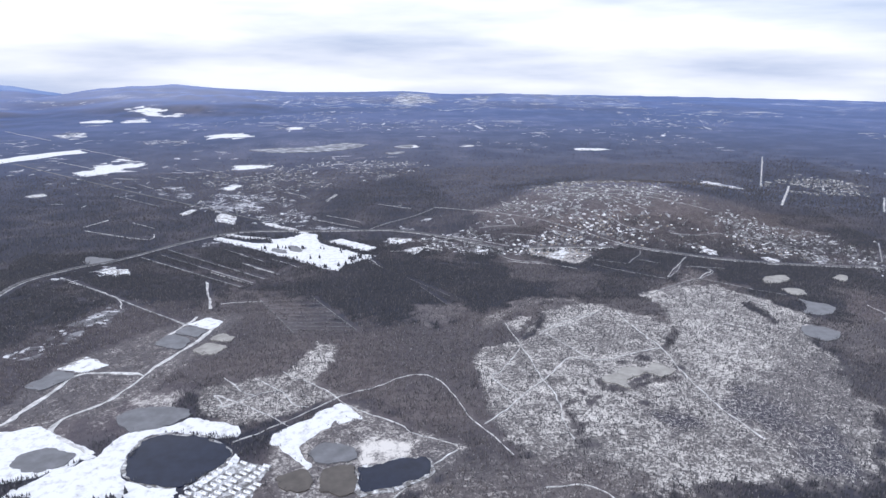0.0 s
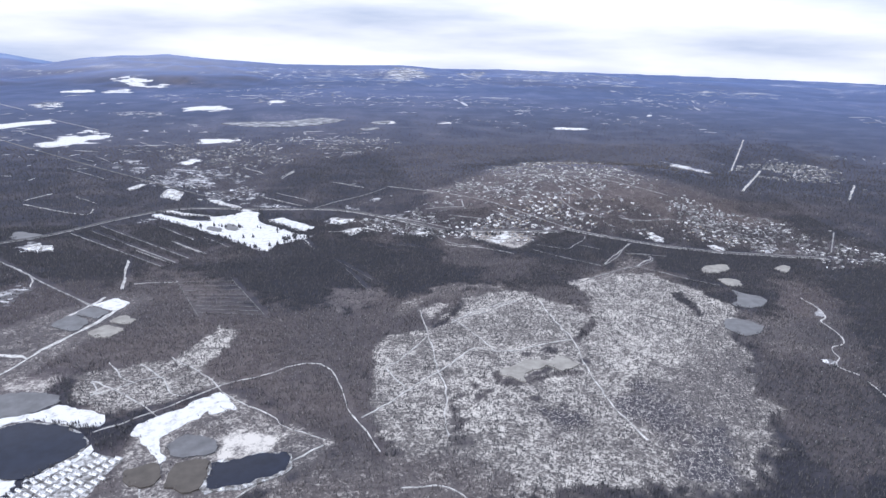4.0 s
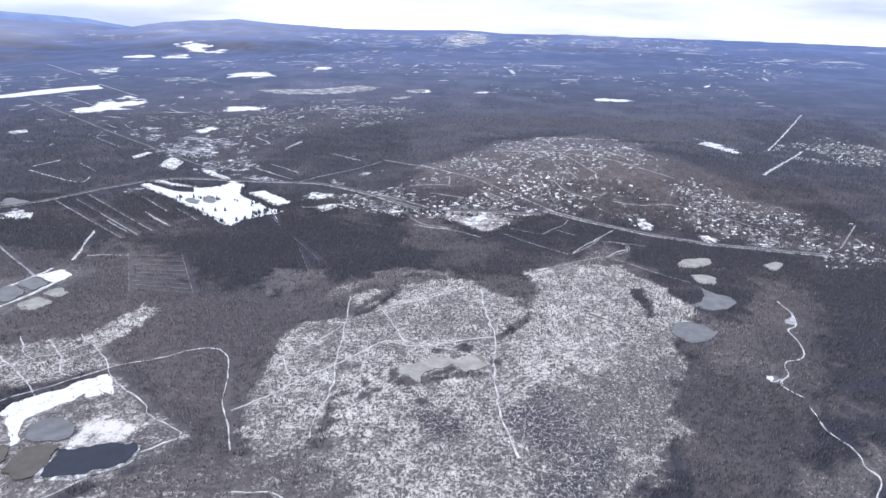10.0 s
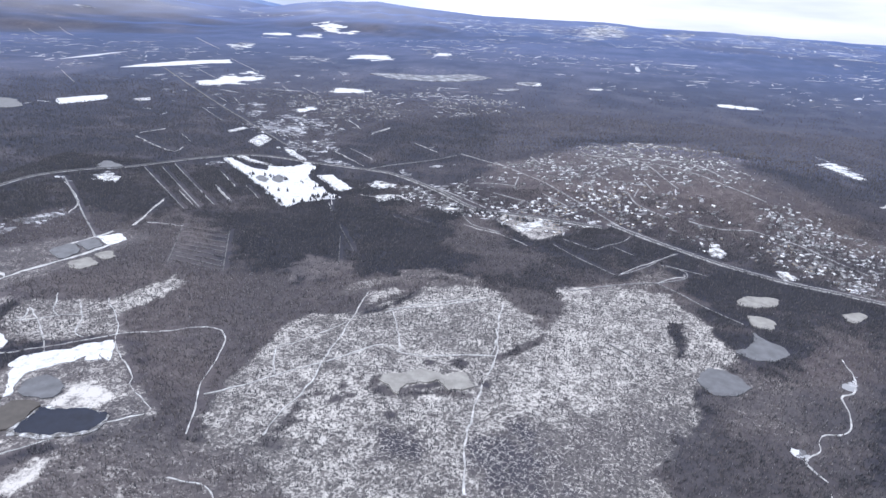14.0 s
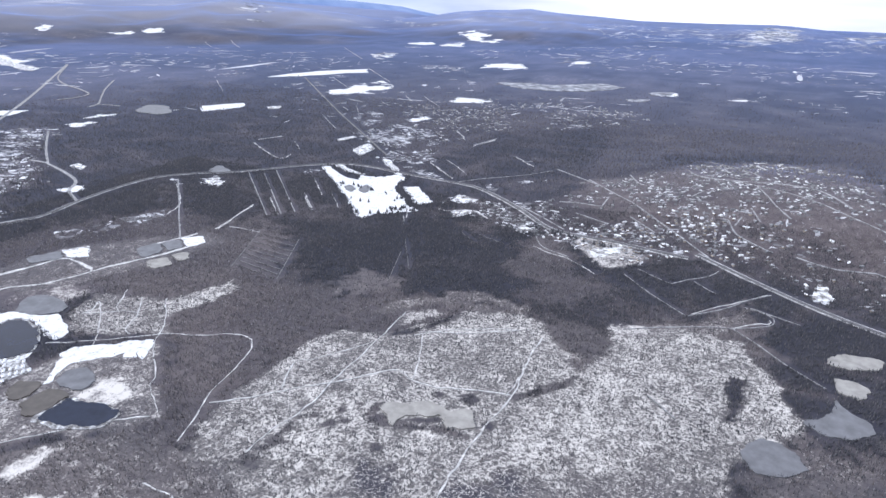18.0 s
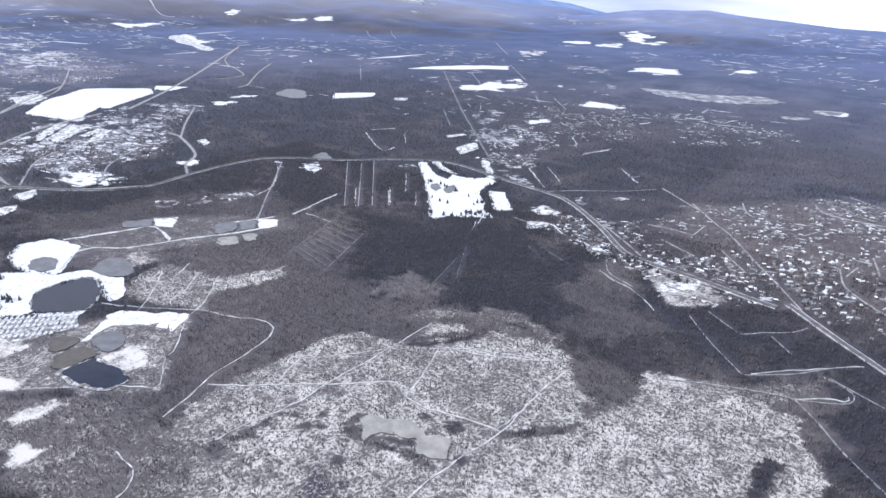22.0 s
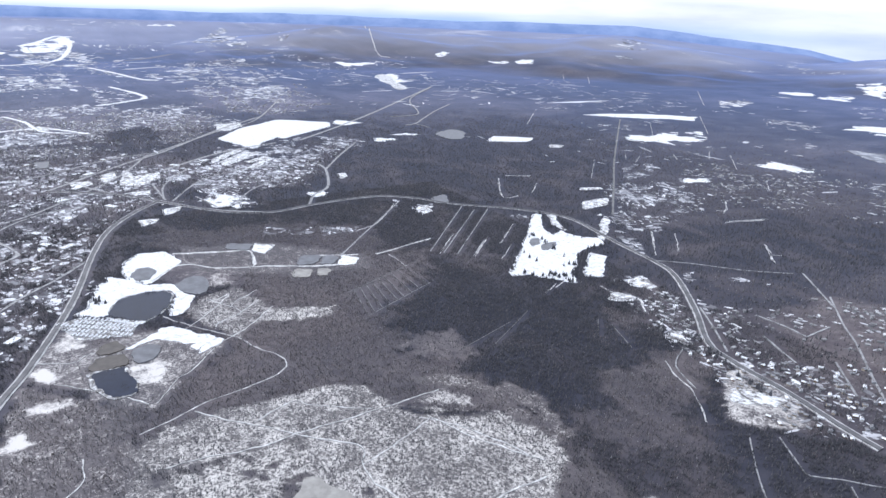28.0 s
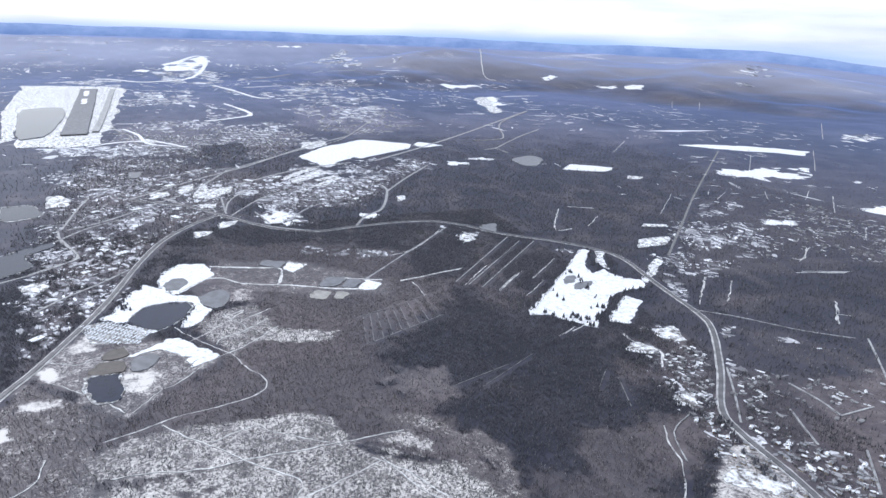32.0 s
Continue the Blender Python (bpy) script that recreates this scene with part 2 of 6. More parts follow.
def lot_material(name="lot_snow", dirty=0.35, fair=0.7):
    m = material(name, SNOW, 0.7)
    paint(m, ramp_node(m, island_node(m), ((0.0, (0.10, 0.095, 0.095)), (dirty, (0.24, 0.24, 0.25)), (fair, (0.55, 0.555, 0.58)), (1.0, SNOW))))
    # weaker bluish sheen, so that far patches look hazed too
    haze_sheen(m)
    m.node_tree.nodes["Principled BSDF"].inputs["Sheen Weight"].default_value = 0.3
    return relief(m, noise_node(m, 1.5, 4), 0.4, 0.3)


def tree_material(name, low, high, frost_haze):
    m = material(name, low, 0.7)
    c = ramp_node(m, island_node(m), ((0.0, low), (0.8, high), (1.0, frost_haze)))
    return paint(m, c)


def road_material(name, low, high):
    m = material(name, low, 0.65)
    return paint(m, ramp_node(m, noise_node(m, 6, 5, 0.65), ((0.35, low), (0.65, high))))


def water_material(name, colour, rough, bump):
    m = material(name, colour, rough)
    paint(m, ramp_node(m, noise_node(m, 7, 5), ((0.3, tuple(0.7 * c for c in colour)), (0.7, tuple(min(1, 1.15 * c) for c in colour)))))
    m.node_tree.nodes["Principled BSDF"].inputs["Specular IOR Level"].default_value = 0.3
    return relief(m, noise_node(m, 1.2, 3), bump, 0.05)


def plain_ice():
    m = material("thin_snow_on_ice", (0.3, 0.3, 0.3), 0.7)
    return paint(m, ramp_node(m, noise_node(m, 22, 7, 0.7), ((0.38, (0.09, 0.095, 0.12)), (0.52, (0.26, 0.275, 0.32)), (0.66, (0.58, 0.60, 0.66)))))


MAT = {
    "ground": ground_material(), "snow": snow_material(), "old_snow": old_snow_material(), "broken": broken_snow_material(), "lot_snow": lot_material(), "town_snow": lot_material("town_snow", 0.25, 0.5),
    "spruce": tree_material("spruce_needles", (0.041, 0.043, 0.055), (0.064, 0.066, 0.080), (0.135, 0.134, 0.145)),
    "birch": tree_material("bare_birch", (0.088, 0.076, 0.079), (0.160, 0.143, 0.148), (0.26, 0.255, 0.275)),
    "asphalt": road_material("worn_asphalt", (0.085, 0.085, 0.095), (0.15, 0.15, 0.162)),
    "lane": road_material("packed_snow_lane", (0.17, 0.17, 0.18), (0.44, 0.445, 0.465)),
    "verge": road_material("ploughed_verge", (0.24, 0.24, 0.245), (0.62, 0.62, 0.64)),
    "faint": road_material("thin_track", (0.10, 0.10, 0.105), (0.24, 0.24, 0.25)),
    "trail": road_material("snow_trail", (0.32, 0.32, 0.325), (0.78, 0.78, 0.79)),
    "runway": road_material("runway_asphalt", (0.09, 0.095, 0.12), (0.17, 0.175, 0.20)),
    "water": water_material("open_water", (0.020, 0.026, 0.050), 0.10, 0.03),
    "ice": water_material("grey_ice", (0.175, 0.18, 0.20), 0.4, 0.05),
    "silt": water_material("silty_water", (0.112, 0.100, 0.092), 0.25, 0.05),
    "pale": plain_ice(),
    "frost_haze": water_material("frosted_ice", (0.36, 0.35, 0.335), 0.6, 0.1),
}


# ---- plan: land cover on a raster, pieces of the setting as meshes ----
X0, Y0, STEP, NX, NY = -1500.0, -200.0, 2.5, 1040, 960
GX, GY = np.meshgrid(X0 + STEP * np.arange(NX), Y0 + STEP * np.arange(NY))
cover = {k: np.zeros((NY, NX), np.float32) for k in ("marsh", "birch", "suburb", "hamlet", "clear", "road", "water")}


def inside(points, x, y):
    hit = np.zeros(x.shape, bool)
    for (xa, ya), (xb, yb) in zip(points, points[1:] + points[:1]):
        if ya != yb:
            hit ^= ((ya > y) != (yb > y)) & (x < (xb - xa) * (y - ya) / (yb - ya) + xa)
    return hit


def window(points, margin=0.0):
    xs, ys = [p[0] for p in points], [p[1] for p in points]
    a, b = int((min(xs) - margin - X0) / STEP), int((max(xs) + margin - X0) / STEP) + 2
    c, d = int((min(ys) - margin - Y0) / STEP), int((max(ys) + margin - Y0) / STEP) + 2
    return slice(max(c, 0), max(min(d, NY), 0)), slice(max(a, 0), max(min(b, NX), 0))


def stamp(kind, points):
    w = window(points)
    if GX[w].size:
        cover[kind][w] = np.maximum(cover[kind][w], inside(points, GX[w], GY[w]))


def rounded(points, times=2, cut_=0.2):
    """The outline with its corners cut, so that it runs softly."""
    for _ in range(times):
        cut = []
        for (xa, ya), (xb, yb) in zip(points, points[1:] + points[:1]):
            cut += [((1 - cut_) * xa + cut_ * xb, (1 - cut_) * ya + cut_ * yb), (cut_ * xa + (1 - cut_) * xb, cut_ * ya + (1 - cut_) * yb)]
        points = cut
    return points


def crosses(points):
    """Whether an outline runs over itself."""
    p = np.array(points, float)
    q = np.roll(p, -1, 0)
    d = q - p

    def side(o, e, v):
        return e[:, None, 0] * (v[None, :, 1] - o[:, None, 1]) - e[:, None, 1] * (v[None, :, 0] - o[:, None, 0])
    apart = (side(p, d, p) * side(p, d, q) < -1e-9)
    return bool((apart & apart.T).any())


def ragged(points, size):
    """The outline with small uneven bays."""
    area = 0.5 * abs(sum(xa * yb - xb * ya for (xa, ya), (xb, yb) in zip(points, points[1:] + points[:1])))
    size = min(size, 0.07 * math.sqrt(area) + 0.25)
    for _ in range(6):
        out = []
        for (xa, ya), (xb, yb) in zip(points, points[1:] + points[:1]):
            n = min(max(1, int(math.hypot(xb - xa, yb - ya) / (1.6 * size))), 14)
            for k in range(n):
                x, y = xa + (xb - xa) * k / n, ya + (yb - ya) * k / n
                shift = [size * (2 * float(value_noise(x, y, 6 * size, s)) - 1) + 0.6 * size * (2 * float(value_noise(x, y, 2 * size, s + 2)) - 1) for s in (3, 4)]
                out.append((x + shift[0], y + shift[1]))
        if not crosses(out):
            return out
        size *= 0.6
    return points


def mesh_object(name, verts, faces, mat, smooth=False):
    me = bpy.data.meshes.new(name)
    me.from_pydata(verts, [], faces)
    me.materials.append(mat)
    me.update()
    if smooth:
        me.polygons.foreach_set("use_smooth", [True] * len(me.polygons))
    return new(name, me)


def slab(name, points, lift, mat):
    """A thin layer with the given outline, lying on the land, with a low edge all round."""
    area = sum(xa * yb - xb * ya for (xa, ya), (xb, yb) in zip(points, points[1:] + points[:1]))
    if area < 0:
        points = points[::-1]
    n = len(points)
    z = terrain([p[0] for p in points], [p[1] for p in points])
    verts = [(x, y, h + lift) for (x, y), h in zip(points, z)] + [(x, y, h - 1.5) for (x, y), h in zip(points, z)]
    faces = []
    for a, b, c in tessellate_polygon([[Vector((x, y, 0)) for x, y in points]]):
        (xa, ya), (xb, yb), (xc, yc) = points[a], points[b], points[c]
        faces.append((a, b, c) if (xb - xa) * (yc - ya) > (xc - xa) * (yb - ya) else (a, c, b))
    if math.hypot(points[0][0] - 250, points[0][1] - 120) > 1500:
        for _ in range(2):  # wide far layers follow the rise of the land
            halves, finer = {}, []
            for f in faces:
                mid = []
                for a, b in zip(f, f[1:] + f[:1]):
                    key = (min(a, b), max(a, b))
                    if key not in halves:
                        x, y = (verts[a][0] + verts[b][0]) / 2, (verts[a][1] + verts[b][1]) / 2
                        halves[key] = len(verts)
                        verts.append((x, y, float(terrain(x, y)) + lift))
                    mid.append(halves[key])
                finer += [(f[0], mid[0], mid[2]), (mid[0], f[1], mid[1]), (mid[2], mid[1], f[2]), tuple(mid)]
            faces = finer
    faces += [(n + k, n + (k + 1) % n, (k + 1) % n, k) for k in range(n)]
    return mesh_object(name, verts, faces, mat)


layers = [0]


def height(points, base):
    """Far layers lie a little higher, and no two in one plane."""
    layers[0] += 1
    r = math.hypot(points[0][0] - 250, points[0][1] - 120)
    return base * (1 + max(0.0, (r - 1200) / 500)) + 0.006 * (layers[0] * 17 % 40)


wastes = []
BROKEN = ("far_clearing", "lodge_field", "far_field", "hill_field", "upper_field", "church_lot", "town_yard")


WHOLE = ("club_field", "club_field_small", "farm_field", "farm_field_end", "strip_field", "rectangle_field", "snow_block", "gravel_field", "gravel_pad", "bank_top", "bank_snow", "bank_spit", "pit_pad", "basin_end", "gravel_hook", "ring_bank", "bank_bar", "bank_drift")


def field(name, points):
    if name in BROKEN:
        wastes.append((name, points))
        return
    stamp("clear", points)
    far = math.hypot(points[0][0] - 250, points[0][1] - 120) > 1600
    near = math.hypot(points[0][0] - 250, points[0][1] - 120) < 900
    whole = name in WHOLE
    line = ragged(rounded(points, 1, 0.07 if whole else 0.03), (5 if whole else 9) if far else 1.9 if near else 4)
    ob = slab(name, ragged(line, 0.7) if near or not whole else line, height(points, 1.6 if name == "snow_block" else 0.30), MAT["snow" if whole else "broken"])
    pit = name.split("_")[0] in ("bank", "gravel", "ring", "pit", "basin")
    tagged(ob, "smooth white snow on the banks of a gravel pit" if pit else "open snow-covered %s among dark spruce woods" % name.replace("_", " ").replace("far ", ""), "snowfield", kind="structure")


def waste(name, points):
    wastes.append((name, points))


parks, rows_of_trees = [], []


def park(name, points):
    parks.append(points)
    stamp("clear", points)
    ob = slab(name, ragged(points, 1.0), 0.2, MAT["old_snow"])
    tagged(ob, "snowy lanes and plots of a trailer park", "plot", kind="structure")


def row(name, count, points):
    rows_of_trees.append((count, points))


POND = {"water": "dark open water of a pond with snowy banks", "ice": "smooth grey ice on a shallow pond",
        "silt": "brown silty water of a gravel pit", "frost_haze": "frosty pale ice on a bog lake", "pale": "thin grey snow on an old frozen river arm"}


def pond(name, kind, points):
    stamp("water", points)
    if kind == "water":
        cx, cy = np.mean(points, axis=0)
        wide = [(x + 1.6 * (x - cx) / math.hypot(x - cx, y - cy), y + 1.6 * (y - cy) / math.hypot(x - cx, y - cy)) for x, y in points]
        shore = slab(name + "_shore", ragged(rounded(wide, 1, 0.16), 2.2), height(points, 0.34) + 0.1, MAT["old_snow"])
        tagged(shore, "snowy broken shore round the pond", "shore", kind="structure")
    ob = slab(name, ragged(ragged(rounded(points, 1, 0.16), 5.0 if kind == "pale" else 1.6), 0.6), height(points, 0.42) + (1.8 if name == "airport_pond" else 0.20), MAT[kind])
    tagged(ob, POND[kind], "pond", kind="structure")


def smooth_line(points, step):
    """Points along a soft curve through those given."""
    p = np.array([points[0], *points, points[-1]], float)
    out = []
    for k in range(1, len(p) - 2):
        n = max(2, int(np.linalg.norm(p[k + 1] - p[k]) / step))
        for s in np.arange(n) / n:
            a, b, c, d = p[k - 1:k + 3]
            out.append(0.5 * (2 * b + (c - a) * s + (2 * a - 5 * b + 4 * c - d) * s * s + (3 * b - a - 3 * c + d) * s ** 3))
    return np.array(out + [p[-1]])


def ribbon(name, line, width, lift, mat, uneven=0.0):
    d = np.gradient(line, axis=0)
    d /= np.linalg.norm(d, axis=1)[:, None] + 1e-9
    side = np.stack([-d[:, 1], d[:, 0]], 1)
    w = width / 2 * (1 + uneven * (2 * value_noise(line[:, 0], line[:, 1], 6, 9) - 1))
    rows = [line + side * w[:, None], line - side * w[:, None]]
    verts, faces, n = [], [], len(line)
    for row, drop in ((rows[0], -1.5), (rows[0], lift), (rows[1], lift), (rows[1], -1.5)):
        z = terrain(row[:, 0], row[:, 1]) + drop
        verts += [(a, b, c) for (a, b), c in zip(row.tolist(), z.tolist())]
    for k in range(n - 1):
        for s in range(3):
            a, b = s * n + k, (s + 1) * n + k
            faces.append((a, b, b + 1, a + 1))
    return mesh_object(name, verts, faces, mat)


WAY = {"river": "frozen river channel under snow", "highway": "two-lane asphalt highway with ploughed snowy shoulders", "lane": "narrow road of packed snow and worn asphalt",
       "dirt": "faint narrow track with thin snow", "trail": "narrow snow-covered track through the scrub", "runway": "dark cleared asphalt runway on a snowy airfield"}
LIFT = {"river": 0.4, "dirt": 0.12, "highway": 0.75, "lane": 0.45, "trail": 0.2, "runway": 1.25}


def way(name, kind, width, points):
    line = smooth_line(points, 2.5 if kind == "trail" else 6.0)
    if kind == "trail":
        line = line + np.stack([value_noise(line[:, 0], line[:, 1], 7, 61), value_noise(line[:, 0], line[:, 1], 7, 62)], 1) * 1.8 - 0.9
    width *= 0.75 if name == "pit_road" else {"trail": 0.40, "dirt": 0.6, "lane": 0.6}.get(kind, 1.0)
    for a, b in zip(points, points[1:]):
        w = window([a, b], width)
        if GX[w].size:
            d = np.array(b, float) - a
            s = np.clip(((GX[w] - a[0]) * d[0] + (GY[w] - a[1]) * d[1]) / (d @ d + 1e-9), 0, 1)
            gap = np.hypot(GX[w] - a[0] - s * d[0], GY[w] - a[1] - s * d[1])
            cover["road"][w] = np.maximum(cover["road"][w], gap < width * 0.6 + 1.5)
    width = max(width, 0.7 if kind == "trail" else 0.4)
    mat = {"river": "snow", "dirt": "faint", "highway": "asphalt", "lane": "lane", "trail": "trail", "runway": "runway"}[kind]
    ob = ribbon(name, line, width * (0.45 if kind == "highway" else 1.0), height(points, 1.2 if name == "apron" else LIFT[kind]), MAT[mat], 0.7 if kind == "trail" else 0.7 if kind == "river" else 0.1)
    tagged(ob, WAY[kind], "road" if kind != "trail" else "trail", kind="structure")
    if kind == "highway":
        verge = ribbon("road_verge", line, 0.85 * width, height(points, 0.38), MAT["verge"], 0.12)
        tagged(verge, "ploughed snow and gravel verge beside the highway", "verge", kind="structure")


stamp("marsh", [(-215, 406), (-211, 445), (-169, 488), (-84, 509), (-83, 443), (-91, 364), (-98, 340), (-128, 340), (-141, 325), (-185, 337)])
stamp("marsh", [(5, 234), (-53, 267), (-41, 309), (-5, 354), (28, 327), (54, 295), (19, 262)])
stamp("birch", [(157, 762), (287, 930), (477, 1069), (488, 803), (554, 707), (610, 661), (536, 669), (422, 714)])
stamp("suburb", [(126, 683), (163, 750), (213, 804), (279, 871), (361, 972), (450, 978), (466, 784), (521, 711), (596, 660), (628, 556), (586, 501), (483, 565), (394, 627), (344, 661), (262, 608), (209, 653), (162, 642)])
stamp("suburb", [(-806, 154), (-761, 275), (-645, 393), (-543, 494), (-539, 609), (-718, 749), (-634, 738), (-379, 548), (-321, 471), (-379, 381), (-340, 326), (-272, 293), (-121, 261), (-34, 232), (4, 215)])
stamp("hamlet", [(-237, 926), (-203, 1050), (-77, 1017), (-38, 957), (-53, 796), (-105, 809)])
stamp("suburb", [(39, 695), (74, 731), (124, 711), (176, 662), (165, 641), (90, 655)])
stamp("hamlet", [(-243, 604), (-187, 734), (-141, 727), (-57, 645), (-114, 598), (-184, 577)])
stamp("hamlet", [(714, 977), (853, 1083), (938, 964), (825, 816), (720, 866)])
stamp("suburb", [(-1491, 613), (-1789, 850), (-1616, 952), (-1072, 861), (-952, 684), (-1116, 571)])
stamp("suburb", [(-1158, 187), (-1193, 339), (-1074, 443), (-990, 570), (-734, 478), (-768, 318), (-892, 198)])
stamp("hamlet", [(-237, 931), (-182, 1024), (-84, 1042), (-21, 854), (-122, 832)])
field("upper_field", [(-728, 1907), (-761, 2015), (-712, 2022), (-670, 1892), (-665, 1835)])
field("yard_field", [(-157, 849), (-159, 896), (-133, 873), (-129, 827)])
field("yard_strip", [(-213, 897), (-200, 927), (-192, 919), (-202, 887)])
field("small_field", [(-471, 1057), (-456, 1079), (-441, 1064), (-449, 1042)])
field("road_field", [(-227, 639), (-230, 656), (-208, 650), (-201, 633)])
field("hill_field", [(156, 992), (188, 1039), (224, 1019), (186, 988)])
field("lot_bend", [(74, 666), (73, 677), (88, 685), (95, 675), (84, 660)])
field("lot_school", [(60, 707), (60, 724), (86, 718), (85, 709), (72, 698)])
field("lot_corner", [(150, 650), (151, 664), (165, 659), (161, 647)])
field("far_clearing", [(-823, 2432), (-776, 2448), (-749, 2388), (-780, 2373)])
field("far_clearing", [(-721, 2446), (-678, 2512), (-657, 2469), (-693, 2399)])
field("far_clearing", [(-837, 2833), (-775, 2841), (-583, 2683), (-567, 2561), (-680, 2616)])
field("far_clearing", [(-315, 1894), (-254, 1941), (-219, 1862), (-274, 1805)])
field("far_clearing", [(-827, 2399), (-788, 2429), (-748, 2337), (-790, 2328)])
field("far_clearing", [(-722, 2408), (-666, 2456), (-637, 2377), (-696, 2354)])
field("far_clearing", [(-146, 2130), (-106, 2143), (-97, 2065), (-125, 2058)])
field("far_clearing", [(169, 1607), (205, 1624), (205, 1582), (177, 1569)])
field("far_clearing", [(115, 1479), (156, 1500), (155, 1476), (120, 1459)])
field("far_clearing", [(315, 1600), (358, 1622), (355, 1590), (318, 1572)])
field("far_clearing", [(-1944, 1909), (-1847, 1974), (-1816, 1945), (-1923, 1890)])
field("far_clearing", [(-1839, 2036), (-1787, 2067), (-1719, 2011), (-1755, 1965)])
field("far_clearing", [(-2143, 1801), (-2149, 1900), (-2130, 1888), (-2099, 1792)])
field("far_clearing", [(-645, 787), (-629, 816), (-605, 797), (-620, 771)])
field("far_clearing", [(-680, 866), (-650, 887), (-634, 874), (-661, 854)])
field("far_clearing", [(-182, 1081), (-169, 1121), (-156, 1103), (-168, 1066)])
field("far_clearing", [(616, 1038), (643, 1004), (646, 918), (624, 884), (615, 953)])
field("far_clearing", [(589, 1510), (664, 1491), (648, 1465), (586, 1475)])
field("far_clearing", [(-347, 1930), (-264, 1959), (-250, 1876), (-323, 1850)])
field("far_clearing", [(-2111, 1306), (-2140, 1473), (-2060, 1483), (-1987, 1354), (-2019, 1289)])
field("far_clearing", [(-1645, 1258), (-1719, 1361), (-1392, 1249), (-1333, 1188), (-1483, 1213)])
field("far_clearing", [(-2977, 211), (-3310, 401), (-3116, 408), (-2738, 364), (-2709, 222)])
field("far_clearing", [(-2738, 57), (-2727, 145), (-2665, 146), (-2698, 59)])
field("far_clearing", [(-3782, 847), (-3784, 970), (-3744, 962), (-3748, 840)])
pond("club_pond", "ice", [(-72, 694), (-73, 708), (-55, 696), (-54, 683)])
pond("club_pool", "ice", [(-55, 696), (-55, 717), (-39, 703), (-38, 685)])
pond("pad_pond", "ice", [(-260, 681), (-266, 707), (-225, 685), (-238, 669)])
pond("float_pond_far", "water", [(-487, 101), (-488, 137), (-429, 163), (-410, 118)])
pond("town_pond", "ice", [(-663, 236), (-669, 259), (-623, 255), (-621, 242)])
way("highway", "highway", 7, [(308, 652), (285, 654), (245, 660), (201, 663), (175, 671), (135, 706), (78, 750), (44, 764), (-32, 776), (-100, 787), (-139, 776), (-177, 744), (-224, 690), (-264, 662), (-293, 627), (-299, 582), (-295, 528), (-287, 476), (-312, 428), (-370, 379), (-438, 327), (-489, 251)])
way("river_highway", "highway", 7, [(54, 203), (15, 216), (-25, 232), (-121, 261), (-231, 284), (-296, 303), (-349, 333), (-391, 369)])
way("north_road", "dirt", 5, [(-98, 846), (-207, 958), (-344, 1099), (-642, 1419)])
way("ramp", "lane", 6, [(-295, 526), (-335, 547), (-367, 579), (-457, 611), (-495, 613)])
way("ramp_road", "lane", 5, [(-457, 611), (-538, 667), (-625, 734)])
way("trail_long", "trail", 1.9, [(80, 316), (82, 318), (99, 333), (114, 348), (130, 362), (145, 377), (160, 391), (173, 385), (188, 385), (212, 393), (232, 397)])
way("trail_loopback", "trail", 1.7, [(107, 344), (99, 365), (100, 375), (108, 381), (123, 404), (129, 412)])
way("trail_west", "trail", 1.9, [(125, 292), (126, 310), (131, 336), (130, 364), (131, 387), (131, 422), (130, 459)])
way("trail_top", "trail", 1.9, [(150, 433), (170, 450), (188, 461), (210, 470)])
way("trail_south", "trail", 2.2, [(230, 276), (226, 305), (225, 323), (227, 359), (232, 397), (229, 433), (229, 467)])
way("trail_mid", "trail", 1.6, [(154, 438), (166, 408), (173, 385)])
way("trail_mid", "trail", 1.6, [(229, 395), (230, 420), (228, 454)])
way("trail_rim", "trail", 1.7, [(151, 438), (179, 450), (201, 463), (219, 475)])
way("far_highway", "lane", 9, [(-682, 650), (-796, 779), (-960, 947), (-1327, 1301)])
way("far_highway", "lane", 5, [(-1304, 1285), (-1141, 1136), (-1036, 1069), (-927, 1028), (-866, 997), (-852, 958), (-857, 923)])
way("far_spur", "lane", 5, [(-981, 1155), (-894, 1060), (-820, 989), (-763, 936), (-747, 907)])
way("far_spur", "lane", 5, [(-746, 900), (-753, 928), (-707, 936)])
way("pit_access", "lane", 2.4, [(-264, 635), (-210, 583), (-162, 535), (-118, 493)])
way("rail", "lane", 7, [(-489, 251), (-603, 348), (-680, 423), (-827, 536), (-960, 661)])
way("rail_yard", "lane", 8, [(-544, 396), (-629, 495), (-675, 603)])
way("suburb_street", "lane", 4, [(290, 859), (309, 835), (352, 824), (382, 824), (415, 811), (438, 767)])
way("yard_drive", "trail", 4, [(57, 675), (75, 675), (93, 684), (114, 669)])
way("trail_loop", "trail", 1.6, [(-2, 362), (23, 372), (43, 383), (53, 382), (59, 378), (67, 358), (74, 322), (82, 302), (88, 284)])
way("trail_levee", "trail", 1.6, [(-61, 320), (-31, 339), (-2, 362)])
way("trail_club", "trail", 2.5, [(28, 663), (39, 636)])
way("cut_line", "trail", 5, [(704, 950), (962, 1307)])
way("cut_line", "trail", 6, [(596, 756), (764, 959)])
way("cut_line", "trail", 6, [(754, 751), (848, 850)])
way("ski_run", "trail", 9, [(-3588, 2116), (-2388, 1609), (-2177, 1585)])
field("pit_pad_west", [(-191, 430), (-178, 446), (-161, 433), (-173, 419)])
pond("basin_low", "ice", [(-202, 405), (-190, 427), (-174, 418), (-189, 398)])
way("pit_road", "trail", 3.5, [(-196, 350), (-194, 358), (-191, 365), (-180, 400), (-173, 418), (-139, 415), (-130, 409)])
